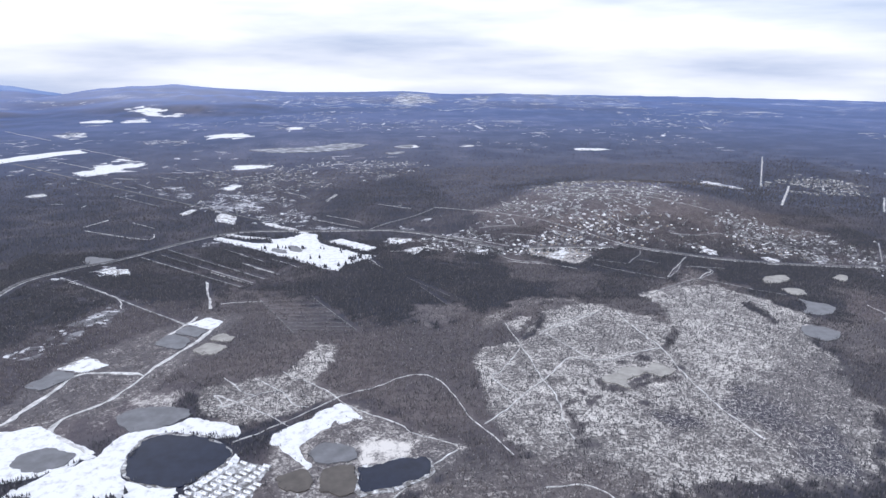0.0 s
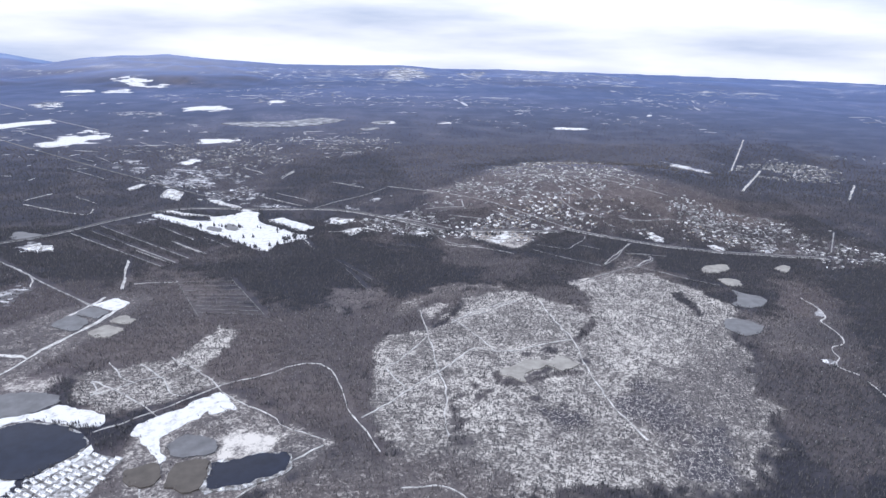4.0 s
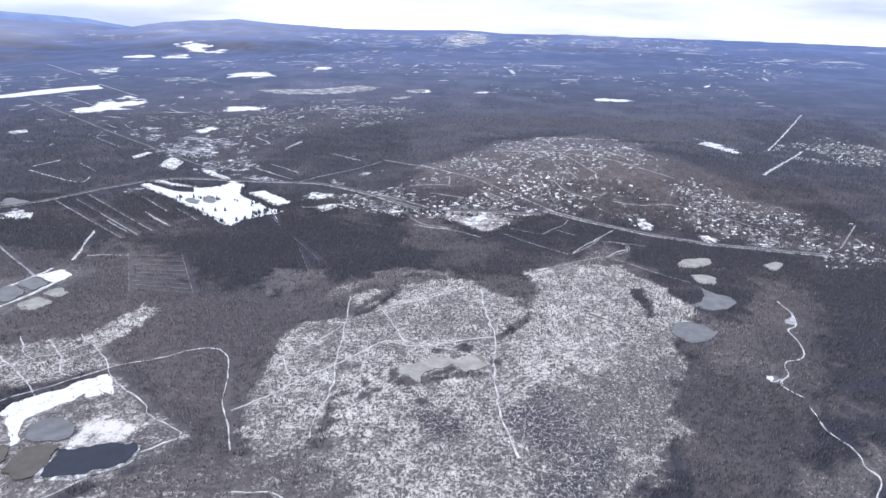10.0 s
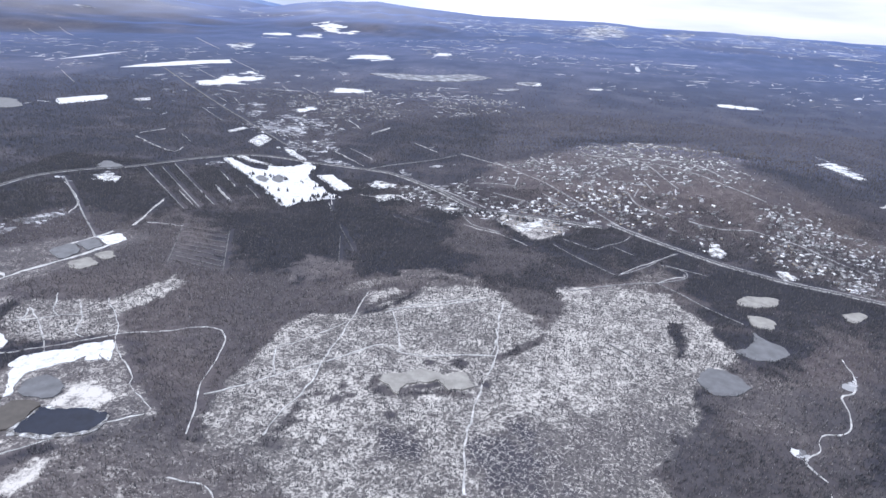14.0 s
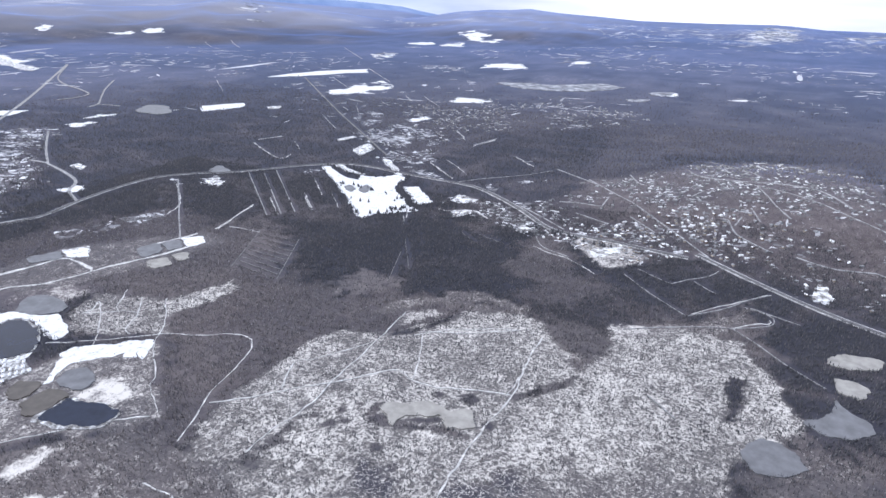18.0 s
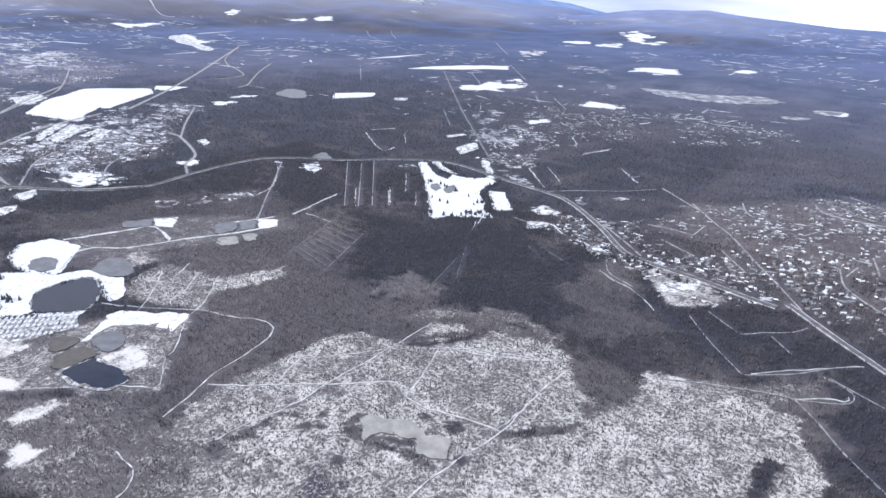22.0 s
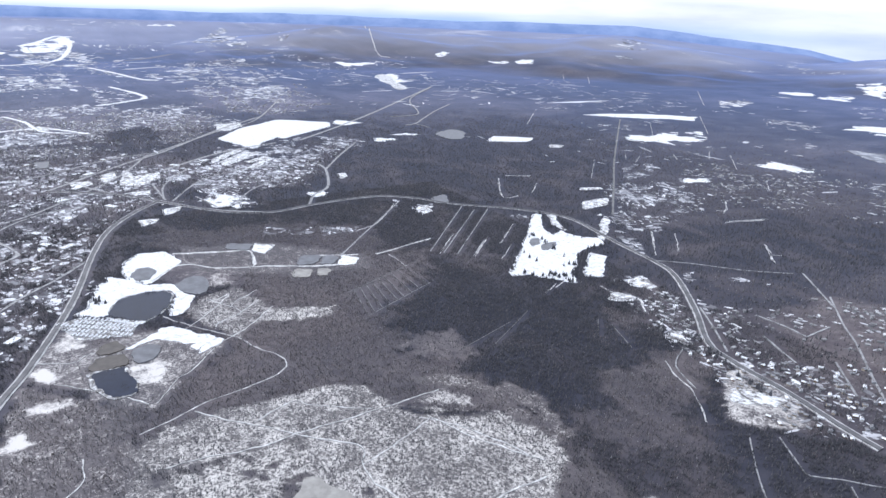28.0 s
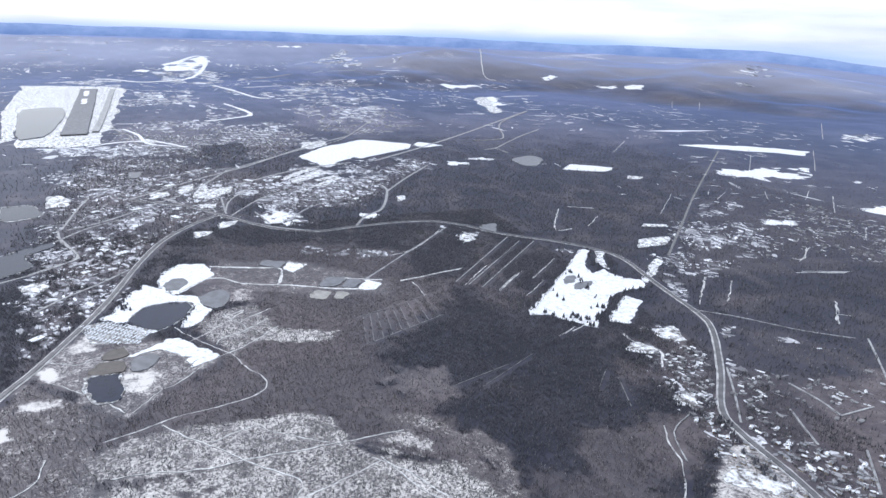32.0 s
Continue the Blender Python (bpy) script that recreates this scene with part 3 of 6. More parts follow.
way("pit_road", "trail", 3.5, [(-163, 345), (-162, 360), (-143, 379), (-130, 410), (-120, 434), (-106, 462), (-97, 493)])
way("pit_road", "trail", 2.5, [(-166, 347), (-146, 332), (-131, 317)])
way("pit_road", "trail", 2.5, [(-132, 471), (-115, 511)])
way("pit_road", "trail", 2.5, [(-124, 601), (-108, 528)])
field("town_yard", [(-372, 419), (-388, 443), (-345, 465), (-321, 453), (-336, 421)])
field("town_lot", [(-185, 185), (-195, 196), (-183, 211), (-171, 208), (-172, 189)])
field("church_lot", [(-356, 542), (-349, 563), (-320, 566), (-327, 546)])
waste("ridge_snow", [(352, 3684), (509, 3884), (564, 3454), (414, 3107), (344, 3276)])
waste("ridge_snow", [(770, 3836), (980, 3991), (800, 3357), (721, 3350)])
waste("dome_snow", [(-1883, 2669), (-2596, 3542), (-1785, 2813), (-1729, 2694), (-1810, 2648)])
waste("dome_snow", [(-1660, 2437), (-1702, 2552), (-1608, 2501), (-1601, 2419)])
waste("ridge_snow", [(355, 3656), (431, 4118), (594, 4062), (521, 3473), (386, 3316)])
waste("town_waste", [(-394, 422), (-488, 499), (-528, 578), (-475, 600), (-400, 513), (-346, 458), (-332, 428)])
waste("rail_waste", [(-539, 391), (-634, 479), (-611, 560), (-635, 647), (-552, 584), (-476, 480), (-433, 412)])
waste("river_bar", [(-2659, 178), (-2717, 414), (-2368, 542), (-2150, 358), (-2272, 242)])
waste("river_flat", [(-900, 54), (-910, 188), (-897, 335), (-798, 241), (-781, 123)])
park("trailer_park", [(-83, 249), (-88, 264), (-59, 303), (-39, 295), (-50, 260)])
row("club_row", 26, [(27, 669), (9, 690), (-9, 712), (-18, 736), (-21, 758)])
row("club_row", 14, [(-139, 765), (-110, 752), (-79, 740)])
row("club_row", 10, [(15, 651), (22, 661)])
row("club_row", 14, [(-115, 773), (-84, 760), (-51, 747)])
row("club_row", 12, [(-3, 631), (24, 641), (35, 658)])
row("club_row", 22, [(-11, 621), (-82, 701), (-6, 693), (-2, 665), (-47, 662)])
row("verge_row", 16, [(178, 665), (211, 653), (241, 646)])
row("gravel_row", 8, [(-128, 270), (-120, 277), (-106, 282)])
way("highway_east", "highway", 7, [(314, 661), (330, 650), (364, 624), (408, 592), (450, 570), (488, 559), (511, 551), (551, 542)])
field("shop_lot", [(403, 636), (413, 641), (415, 617), (402, 610)])
field("shop_lot", [(449, 586), (459, 594), (466, 578), (452, 573)])
waste("bog_margin", [(432, 418), (437, 417), (436, 412), (430, 413)])
waste("far_flat", [(-2203, -177), (-2413, 62), (-1892, 122), (-1831, -24)])
waste("far_flat", [(-1887, 154), (-1956, 320), (-1702, 335), (-1650, 198)])
waste("far_flat", [(-3031, 919), (-3649, 1227), (-2764, 1121), (-2712, 944)])
waste("far_flat", [(-1836, 545), (-2073, 711), (-1808, 747), (-1583, 603)])
waste("far_flat", [(-1423, 740), (-1539, 872), (-1282, 835), (-1191, 733)])
way("river_channel", "river", 17, [(-2359, -17), (-2373, 31), (-2259, 141), (-2285, 225), (-2404, 316), (-2738, 374), (-3142, 397), (-3296, 351), (-2970, 234)])
way("river_channel", "river", 11, [(-2125, 409), (-1917, 473), (-1734, 522), (-1692, 566)])
way("river_channel", "river", 10, [(-1569, 421), (-1406, 469), (-1315, 475), (-1259, 421), (-1219, 363)])
way("river_channel", "river", 8, [(-912, 146), (-950, 196), (-953, 260), (-875, 323)])
way("river_channel", "river", 6, [(-1121, 189), (-1036, 226), (-930, 250), (-890, 296)])
way("town_street", "lane", 4, [(-318, 191), (-365, 219), (-394, 257), (-406, 300)])
way("town_street", "lane", 4, [(-552, 211), (-595, 273), (-648, 335), (-668, 395)])
way("town_street", "lane", 4, [(-379, 381), (-462, 429), (-501, 484), (-517, 557)])
way("town_street", "lane", 4, [(-122, 209), (-149, 227), (-177, 252), (-210, 276)])
way("town_street", "lane", 4, [(-470, 372), (-389, 375)])
way("town_street", "lane", 3, [(-336, 447), (-392, 482), (-435, 533)])
way("plough_line", "dirt", 1.1, [(-66, 537), (-20, 537)])
way("plough_line", "dirt", 1.1, [(-63, 528), (-16, 526)])
way("plough_line", "dirt", 1.1, [(-58, 519), (-11, 516)])
way("plough_line", "dirt", 1.1, [(-54, 510), (-8, 506)])
way("plough_line", "dirt", 1.1, [(-52, 503), (-4, 498)])
way("plough_line", "dirt", 1.1, [(-48, 495), (0, 489)])
way("plough_line", "dirt", 1.1, [(-44, 487), (4, 480)])
way("plough_line", "dirt", 1.1, [(-41, 480), (7, 471)])
way("plough_line", "dirt", 1.1, [(-38, 473), (10, 464)])
way("plough_line", "dirt", 1.4, [(-69, 544), (-36, 466)])
way("plough_line", "dirt", 1.4, [(-23, 542), (12, 464)])
pond("long_pond", "ice", [(385, 441), (398, 456), (403, 472), (406, 465), (418, 457), (419, 445), (406, 434), (392, 433)])
pond("round_pond", "ice", [(354, 402), (361, 413), (370, 417), (380, 412), (383, 399), (372, 389), (361, 386), (354, 391)])
pond("top_ice", "frost_haze", [(401, 520), (417, 534), (436, 534), (433, 519), (416, 512), (404, 513)])
pond("upper_ice", "frost_haze", [(403, 497), (416, 499), (424, 493), (417, 478), (405, 479), (404, 489)])
pond("far_ice", "frost_haze", [(477, 518), (490, 528), (498, 522), (487, 509), (477, 507)])
pond("bog_lake", "frost_haze", [(167, 354), (168, 359), (173, 361), (180, 362), (185, 366), (190, 370), (196, 369), (201, 369), (205, 367), (208, 370), (211, 374), (216, 374), (220, 367), (223, 361), (218, 356), (211, 353), (207, 355), (204, 359), (201, 362), (196, 359), (190, 357), (184, 353), (181, 348), (182, 343), (179, 344), (176, 350), (171, 351)])
field("far_field", [(-202, 1287), (-187, 1335), (-144, 1325), (-109, 1327), (-111, 1297), (-152, 1289), (-177, 1276)])
field("club_field", [(-145, 760), (-139, 766), (-93, 732), (-73, 726), (-82, 744), (-64, 749), (-49, 753), (-41, 768), (-23, 760), (-22, 735), (-17, 718), (3, 694), (22, 673), (41, 660), (21, 643), (6, 632), (-2, 614), (-47, 662), (-104, 718)])
field("club_strip", [(-133, 771), (-129, 780), (-99, 760), (-78, 754), (-84, 749), (-102, 751)])
field("club_field_small", [(-11, 725), (5, 733), (19, 718), (44, 691), (32, 677), (17, 693)])
field("club_lane", [(-41, 767), (-32, 768), (-89, 831), (-93, 826)])
way("pit_edge", "trail", 1.6, [(8, 245), (27, 265), (44, 282), (59, 294)])
way("pit_edge", "trail", 1.6, [(-29, 231), (-16, 255), (-22, 264), (-24, 271)])
way("airport_loop", "lane", 5, [(-1234, 143), (-1081, 186), (-1026, 211), (-909, 237), (-890, 284), (-863, 334)])
way("airport_loop", "lane", 4, [(-1004, 212), (-911, 208), (-898, 194), (-911, 168)])
field("town_lot", [(-530, 147), (-533, 162), (-502, 181), (-472, 179), (-471, 165), (-465, 155)])
field("town_lot", [(-1000, 231), (-963, 265), (-926, 260), (-946, 236)])
field("town_lot", [(-551, 316), (-566, 335), (-527, 335), (-505, 323), (-519, 312)])
field("town_lot", [(-523, 272), (-523, 301), (-499, 303), (-490, 283)])
field("town_lot", [(-510, 337), (-572, 350), (-527, 356), (-537, 391), (-506, 388), (-468, 357), (-482, 333)])
field("town_lot", [(-349, 363), (-358, 389), (-338, 382), (-321, 363)])
field("town_lot", [(-444, 341), (-443, 364), (-424, 364), (-424, 345)])
field("town_lot", [(-319, 334), (-318, 357), (-303, 352), (-296, 336)])
field("town_lot", [(-890, 547), (-897, 596), (-856, 597), (-812, 549), (-834, 536)])
field("town_strip", [(-567, 481), (-629, 536), (-613, 544), (-547, 496), (-540, 479)])
field("town_strip", [(-509, 504), (-577, 559), (-554, 558), (-513, 526)])
way("town_street", "lane", 5, [(-361, 196), (-390, 234), (-453, 283), (-533, 338), (-650, 387)])
way("town_street", "lane", 5, [(-498, 289), (-425, 336), (-379, 375), (-333, 410), (-308, 440), (-288, 473)])
way("town_street", "lane", 4, [(-363, 190), (-466, 195), (-511, 200)])
way("town_street", "lane", 5, [(-650, 387), (-732, 459), (-816, 536), (-921, 638), (-1178, 766)])
way("town_street", "lane", 4, [(-396, 374), (-455, 383), (-509, 408), (-545, 433)])
way("town_street", "lane", 4, [(-390, 411), (-335, 424)])
way("town_street", "lane", 4, [(-218, 186), (-238, 206), (-252, 221), (-269, 220), (-339, 190)])
waste("town_waste", [(-1660, 52), (-1732, 354), (-1598, 367), (-1520, 177)])
waste("town_waste", [(-1217, 213), (-1235, 285), (-1101, 278), (-1097, 211)])
waste("town_waste", [(-2117, 411), (-1870, 529), (-1754, 496), (-2000, 393)])
waste("town_waste", [(-1121, 392), (-1223, 579), (-1077, 561), (-860, 386)])
waste("town_waste", [(-667, 329), (-664, 383), (-606, 367), (-618, 327)])
waste("town_waste", [(-1597, 367), (-1375, 478), (-1402, 517), (-1280, 468), (-1243, 369)])
waste("town_waste", [(-865, 233), (-878, 326), (-802, 335), (-794, 257)])
waste("town_waste", [(-888, 101), (-910, 157), (-879, 188), (-847, 137)])
waste("town_waste", [(-1549, 634), (-1755, 904), (-1382, 844), (-1224, 713), (-1316, 594)])
waste("town_waste", [(-449, 400), (-461, 479), (-356, 458), (-354, 423), (-401, 403)])
waste("town_waste", [(-484, 484), (-573, 581), (-679, 733), (-605, 718), (-501, 596), (-409, 517)])
waste("town_waste", [(-371, 210), (-391, 271), (-344, 283), (-308, 239)])
waste("town_waste", [(-281, 246), (-291, 283), (-232, 283), (-234, 254)])
waste("town_waste", [(-290, 192), (-289, 210), (-251, 212), (-257, 195)])
waste("broken_lots", [(-206, 957), (-180, 1057), (-110, 974), (-128, 879)])
waste("broken_lots", [(-283, 1058), (-282, 1128), (-215, 1050), (-218, 988)])
waste("broken_lots", [(-99, 836), (-50, 851), (24, 768), (0, 767)])
waste("broken_lots", [(-194, 1080), (-168, 1127), (-153, 1105), (-171, 1058)])
waste("broken_lots", [(-274, 641), (-236, 670), (-202, 642), (-217, 630)])
waste("broken_lots", [(-218, 578), (-196, 615), (-178, 612), (-192, 572)])
waste("broken_lots", [(-570, 1328), (-548, 1354), (-516, 1315), (-525, 1285)])
waste("broken_lots", [(-331, 1587), (-256, 1559), (-232, 1514), (-308, 1557)])
waste("broken_lots", [(-511, 1778), (-401, 1831), (-331, 1716), (-414, 1651)])
waste("broken_lots", [(-1288, 1440), (-1236, 1557), (-1187, 1521), (-1226, 1400)])
waste("broken_lots", [(-877, 1342), (-829, 1421), (-786, 1374), (-833, 1298)])
waste("broken_lots", [(-762, 1952), (-778, 2118), (-686, 1970), (-684, 1864)])
waste("broken_lots", [(-153, 730), (-151, 756), (-134, 744), (-141, 726)])
waste("broken_lots", [(-830, 2299), (-749, 2282), (-702, 2196), (-774, 2224)])
waste("broken_lots", [(-360, 1442), (-337, 1463), (-313, 1425), (-338, 1413)])
waste("broken_lots", [(-78, 927), (-74, 961), (-54, 937), (-63, 911)])
waste("broken_lots", [(-114, 657), (-65, 663), (-34, 635), (-58, 624)])
way("lot_cut", "trail", 2, [(-249, 954), (-339, 1046)])
way("lot_cut", "trail", 2, [(-293, 1095), (-330, 1146)])
way("lot_cut", "trail", 2, [(-257, 1239), (-303, 1299)])
way("lot_cut", "trail", 2, [(-38, 981), (-77, 1041)])
way("lot_cut", "trail", 2, [(-120, 1195), (-83, 1146)])
way("lot_cut", "trail", 2, [(28, 780), (-28, 838)])
way("lot_cut", "trail", 2, [(62, 914), (85, 892)])
way("lot_cut", "trail", 2, [(-955, 2096), (-730, 1836)])
way("lot_cut", "trail", 2, [(-601, 1653), (-428, 1459)])
way("lot_cut", "trail", 2, [(-265, 1307), (-190, 1221)])
way("lot_cut", "trail", 2, [(-13, 948), (1, 1005)])
way("lot_cut", "trail", 2, [(-349, 1130), (-320, 1102)])
way("lot_cut", "trail", 2, [(-319, 1219), (-277, 1181)])
way("lot_cut", "trail", 2, [(-582, 1452), (-454, 1320)])
way("lot_cut", "trail", 2, [(-1463, 1960), (-1349, 1868)])
way("lot_cut", "trail", 2, [(-1426, 2052), (-1259, 1904)])
way("lot_cut", "trail", 2, [(-79, 585), (-125, 629)])
way("lot_cut", "trail", 2, [(-57, 613), (-100, 658)])
way("lot_cut", "trail", 2, [(-101, 539), (-67, 540)])
field("ski_field", [(-1632, 1245), (-1712, 1326), (-1554, 1279), (-1308, 1210), (-1277, 1162), (-1425, 1206)])
field("lot_white", [(-224, 634), (-231, 652), (-221, 654), (-203, 638)])
field("corner_field", [(-52, 780), (-90, 817), (-93, 833), (-58, 800), (-43, 780)])
way("trail_gate", "trail", 1.6, [(-40, 401), (-12, 372), (3, 349), (28, 327), (39, 313), (60, 298)])
way("trail_clump", "trail", 1.5, [(96, 255), (112, 255), (122, 249), (126, 241)])
way("trail_line", "lane", 1.3, [(262, 596), (285, 570), (303, 553), (314, 543)])
way("trail_line", "lane", 1.3, [(316, 543), (339, 565), (356, 589), (371, 605)])
way("trail_line", "lane", 1.3, [(277, 503), (304, 519), (333, 533), (346, 537), (363, 547), (372, 555), (373, 565), (367, 571), (354, 575)])
way("trail_line", "lane", 1.3, [(346, 537), (362, 521), (378, 502), (399, 483)])
way("trail_line", "lane", 1.3, [(271, 612), (292, 598), (300, 595), (310, 607), (326, 622), (333, 636)])
way("trail_line", "lane", 1.3, [(316, 606), (333, 590)])
way("trail_line", "lane", 1.3, [(303, 430), (312, 422), (320, 414)])
way("trail_line", "lane", 1.3, [(358, 576), (390, 563)])
way("trail_line", "lane", 1.3, [(172, 646), (185, 623), (212, 611)])
way("hill_street", "lane", 2.2, [(184, 818), (221, 768), (241, 746), (271, 712), (299, 685), (324, 659)])
way("hill_street", "lane", 2.2, [(226, 844), (239, 811), (251, 796)])
way("hill_street", "lane", 2.2, [(284, 882), (300, 844), (318, 849), (343, 837)])
way("hill_street", "lane", 2.2, [(328, 721), (335, 720), (343, 701), (365, 686), (374, 682)])
way("hill_street", "lane", 2.2, [(341, 713), (346, 727)])
way("hill_street", "lane", 2.2, [(353, 745), (362, 722)])
way("hill_street", "lane", 2.2, [(298, 764), (309, 785)])
way("cut", "trail", 2, [(-14, 958), (1, 1014)])
way("cut", "trail", 2, [(64, 914), (97, 872)])
way("cut", "trail", 1.5, [(32, 643), (45, 620)])
way("cut", "dirt", 1, [(65, 584), (98, 527)])
way("cut", "dirt", 1, [(74, 560), (93, 500)])
waste("hill_lots", [(143, 663), (164, 665), (167, 652), (151, 650)])
waste("hill_lots", [(66, 675), (89, 687), (92, 675), (74, 664)])
waste("hill_lots", [(46, 720), (79, 726), (85, 709), (64, 699)])
waste("hill_lots", [(-201, 972), (-118, 1027), (-93, 985), (-117, 866)])
waste("hill_lots", [(-111, 858), (-59, 898), (-42, 861), (-73, 830)])
waste("hill_lots", [(54, 814), (63, 833), (75, 809), (66, 801)])
waste("hill_lots", [(-3, 862), (10, 858), (21, 828)])
waste("hill_lots", [(303, 728), (316, 733), (317, 720), (308, 719)])
waste("hill_lots", [(341, 694), (354, 693), (351, 685)])
waste("hill_lots", [(291, 666), (311, 670), (312, 655), (296, 657)])
pond("oxbow_arm", "pale", [(144, 1596), (202, 1636), (193, 1574), (164, 1556)])
pond("oxbow_arm", "pale", [(115, 1484), (165, 1506), (162, 1474), (128, 1456)])
field("farm_field", [(-745, 515), (-839, 588), (-905, 677), (-842, 771), (-799, 759), (-703, 629), (-719, 622), (-681, 579), (-652, 569), (-647, 554), (-687, 539)])
field("farm_field_end", [(-857, 791), (-807, 835), (-792, 788), (-822, 768)])
field("farm_strip", [(-590, 475), (-648, 528), (-639, 538), (-561, 470)])
field("farm_strip", [(-567, 501), (-616, 546), (-604, 553), (-551, 503)])
field("farm_strip", [(-553, 516), (-581, 556), (-562, 553), (-542, 521)])
waste("town_waste", [(-502, 408), (-482, 479), (-401, 469), (-408, 428), (-451, 394)])
waste("town_waste", [(-494, 521), (-602, 638), (-507, 632), (-400, 541), (-435, 503)])
waste("town_waste", [(-354, 417), (-354, 465), (-322, 478), (-320, 448)])
waste("town_waste", [(-708, 694), (-651, 762), (-575, 709), (-637, 681)])
waste("town_waste", [(-1432, 761), (-1340, 775), (-1219, 736), (-1247, 695)])
waste("town_waste", [(-951, 559), (-933, 612), (-818, 563), (-830, 524)])
waste("town_waste", [(-433, 732), (-410, 797), (-342, 748), (-350, 677)])
waste("town_waste", [(-235, 453), (-192, 545), (-167, 536), (-209, 446)])
field("ring_lot", [(-427, 616), (-426, 629), (-403, 625), (-397, 609)])
pond("mill_pond", "ice", [(-645, 908), (-673, 970), (-636, 980), (-575, 934), (-584, 907)])
field("rectangle_field", [(-579, 1003), (-534, 1076), (-505, 1036), (-538, 966)])
way("corner_drive", "trail", 4, [(-306, 822), (-223, 769), (-217, 791)])
way("corner_drive", "trail", 4, [(-313, 841), (-295, 875)])
pond("settling_pond", "ice", [(-137, 461), (-128, 479), (-110, 464), (-116, 447)])
pond("settling_pond", "ice", [(-127, 480), (-117, 492), (-102, 481), (-108, 467)])
field("basin_end", [(-119, 495), (-108, 508), (-94, 498), (-99, 483)])
field("pit_pad", [(-185, 428), (-173, 443), (-157, 429), (-170, 421)])
pond("pale_pool", "frost_haze", [(-107, 442), (-97, 458), (-82, 449), (-90, 434)])
pond("pale_pool", "frost_haze", [(-99, 463), (-92, 474), (-79, 464), (-82, 455)])
way("lot_lane", "lane", 1.8, [(-208, 694), (-90, 580)])
way("lot_lane", "lane", 1.8, [(-190, 701), (-80, 590)])
way("lot_lane", "lane", 1.8, [(-185, 718), (-70, 600)])
way("lot_cut", "trail", 2, [(-92, 647), (-59, 613)])
way("lot_cut", "trail", 2, [(-124, 712), (-78, 660)])
way("lot_cut", "trail", 2, [(-70, 669), (-39, 633)])
way("lot_cut", "trail", 2, [(-790, 1278), (-668, 1162)])
way("lot_cut", "trail", 2, [(-259, 856), (-223, 819)])
way("power_cut", "trail", 2, [(-255, 623), (-195, 570), (-182, 538)])
way("power_cut", "trail", 1.6, [(-149, 523), (-120, 494)])
field("lot_white", [(-233, 644), (-226, 662), (-204, 640), (-213, 631)])
waste("verge_lots", [(-272, 632), (-209, 689), (-217, 648), (-248, 617)])
waste("verge_lots", [(-118, 569), (-124, 605), (-100, 586), (-95, 559)])
pond("frozen_pond", "ice", [(-133, 358), (-119, 367), (-92, 360), (-88, 353), (-100, 342), (-116, 340), (-127, 347)])
way("grove_cut", "trail", 1.4, [(-80, 376), (-60, 361), (-30, 330)])
way("grove_cut", "trail", 1.4, [(-77, 399), (-64, 379), (-55, 371)])
way("grove_cut", "trail", 1.4, [(-57, 394), (-39, 373), (-31, 356), (-22, 351)])
way("grove_cut", "trail", 1.4, [(-75, 359), (-63, 365), (-53, 373), (-39, 376)])
way("grove_cut", "trail", 1.4, [(-80, 374), (-74, 365), (-74, 357)])
pond("oxbow_flat", "pale", [(-212, 1570), (-124, 1602), (-61, 1602), (35, 1692), (92, 1637), (4, 1524), (-115, 1511)])
field("lodge_field", [(-482, 1283), (-447, 1313), (-470, 1387), (-455, 1410), (-452, 1459), (-392, 1410), (-388, 1364), (-388, 1313), (-416, 1273), (-433, 1225)])
field("gravel_field", [(-128, 325), (-123, 338), (-115, 340), (-99, 343), (-88, 350), (-73, 343), (-59, 334), (-59, 325), (-67, 326), (-81, 331), (-98, 337), (-108, 332), (-113, 321), (-113, 305), (-108, 293), (-95, 285), (-80, 282), (-84, 278), (-148, 288), (-163, 290), (-154, 302), (-139, 312), (-131, 315)])
field("gravel_hook", [(-59, 309), (-55, 305), (-61, 293), (-73, 284), (-81, 282), (-73, 288), (-63, 299)])
field("gravel_pad", [(-191, 352), (-174, 353), (-163, 347), (-156, 334), (-142, 325), (-131, 317), (-134, 314), (-142, 321), (-160, 331), (-171, 331), (-177, 321)])
field("gravel_pad", [(-95, 262), (-102, 270), (-153, 283), (-139, 306), (-126, 307), (-113, 295), (-95, 287), (-81, 286), (-82, 275)])
pond("gravel_pond", "water", [(-113, 304), (-112, 320), (-108, 331), (-97, 334), (-81, 328), (-66, 318), (-59, 309), (-63, 299), (-74, 289), (-83, 284), (-97, 288), (-107, 294)])
field("ring_bank", [(-190, 306), (-212, 321), (-206, 344), (-184, 353), (-160, 342), (-132, 322), (-146, 306), (-168, 302)])
pond("ring_pond", "ice", [(-158, 307), (-170, 315), (-170, 327), (-157, 331), (-140, 323), (-143, 310)])
field("bank_top", [(-41, 319), (-29, 326), (-3, 354), (10, 337), (9, 332), (-1, 339), (-16, 321), (-28, 308), (-17, 291), (-19, 289), (-34, 306)])
field("bank_bar", [(-43, 314), (-40, 323), (-23, 336), (-10, 349), (-2, 350), (-5, 343), (5, 333), (-2, 331), (-9, 337), (-21, 323), (-28, 310)])
pond("silt_pond", "silt", [(-14, 280), (-10, 288), (3, 289), (5, 276), (3, 268), (-7, 265), (-14, 271)])
pond("silt_pool", "silt", [(-36, 285), (-21, 290), (-15, 280), (-20, 271), (-31, 274)])
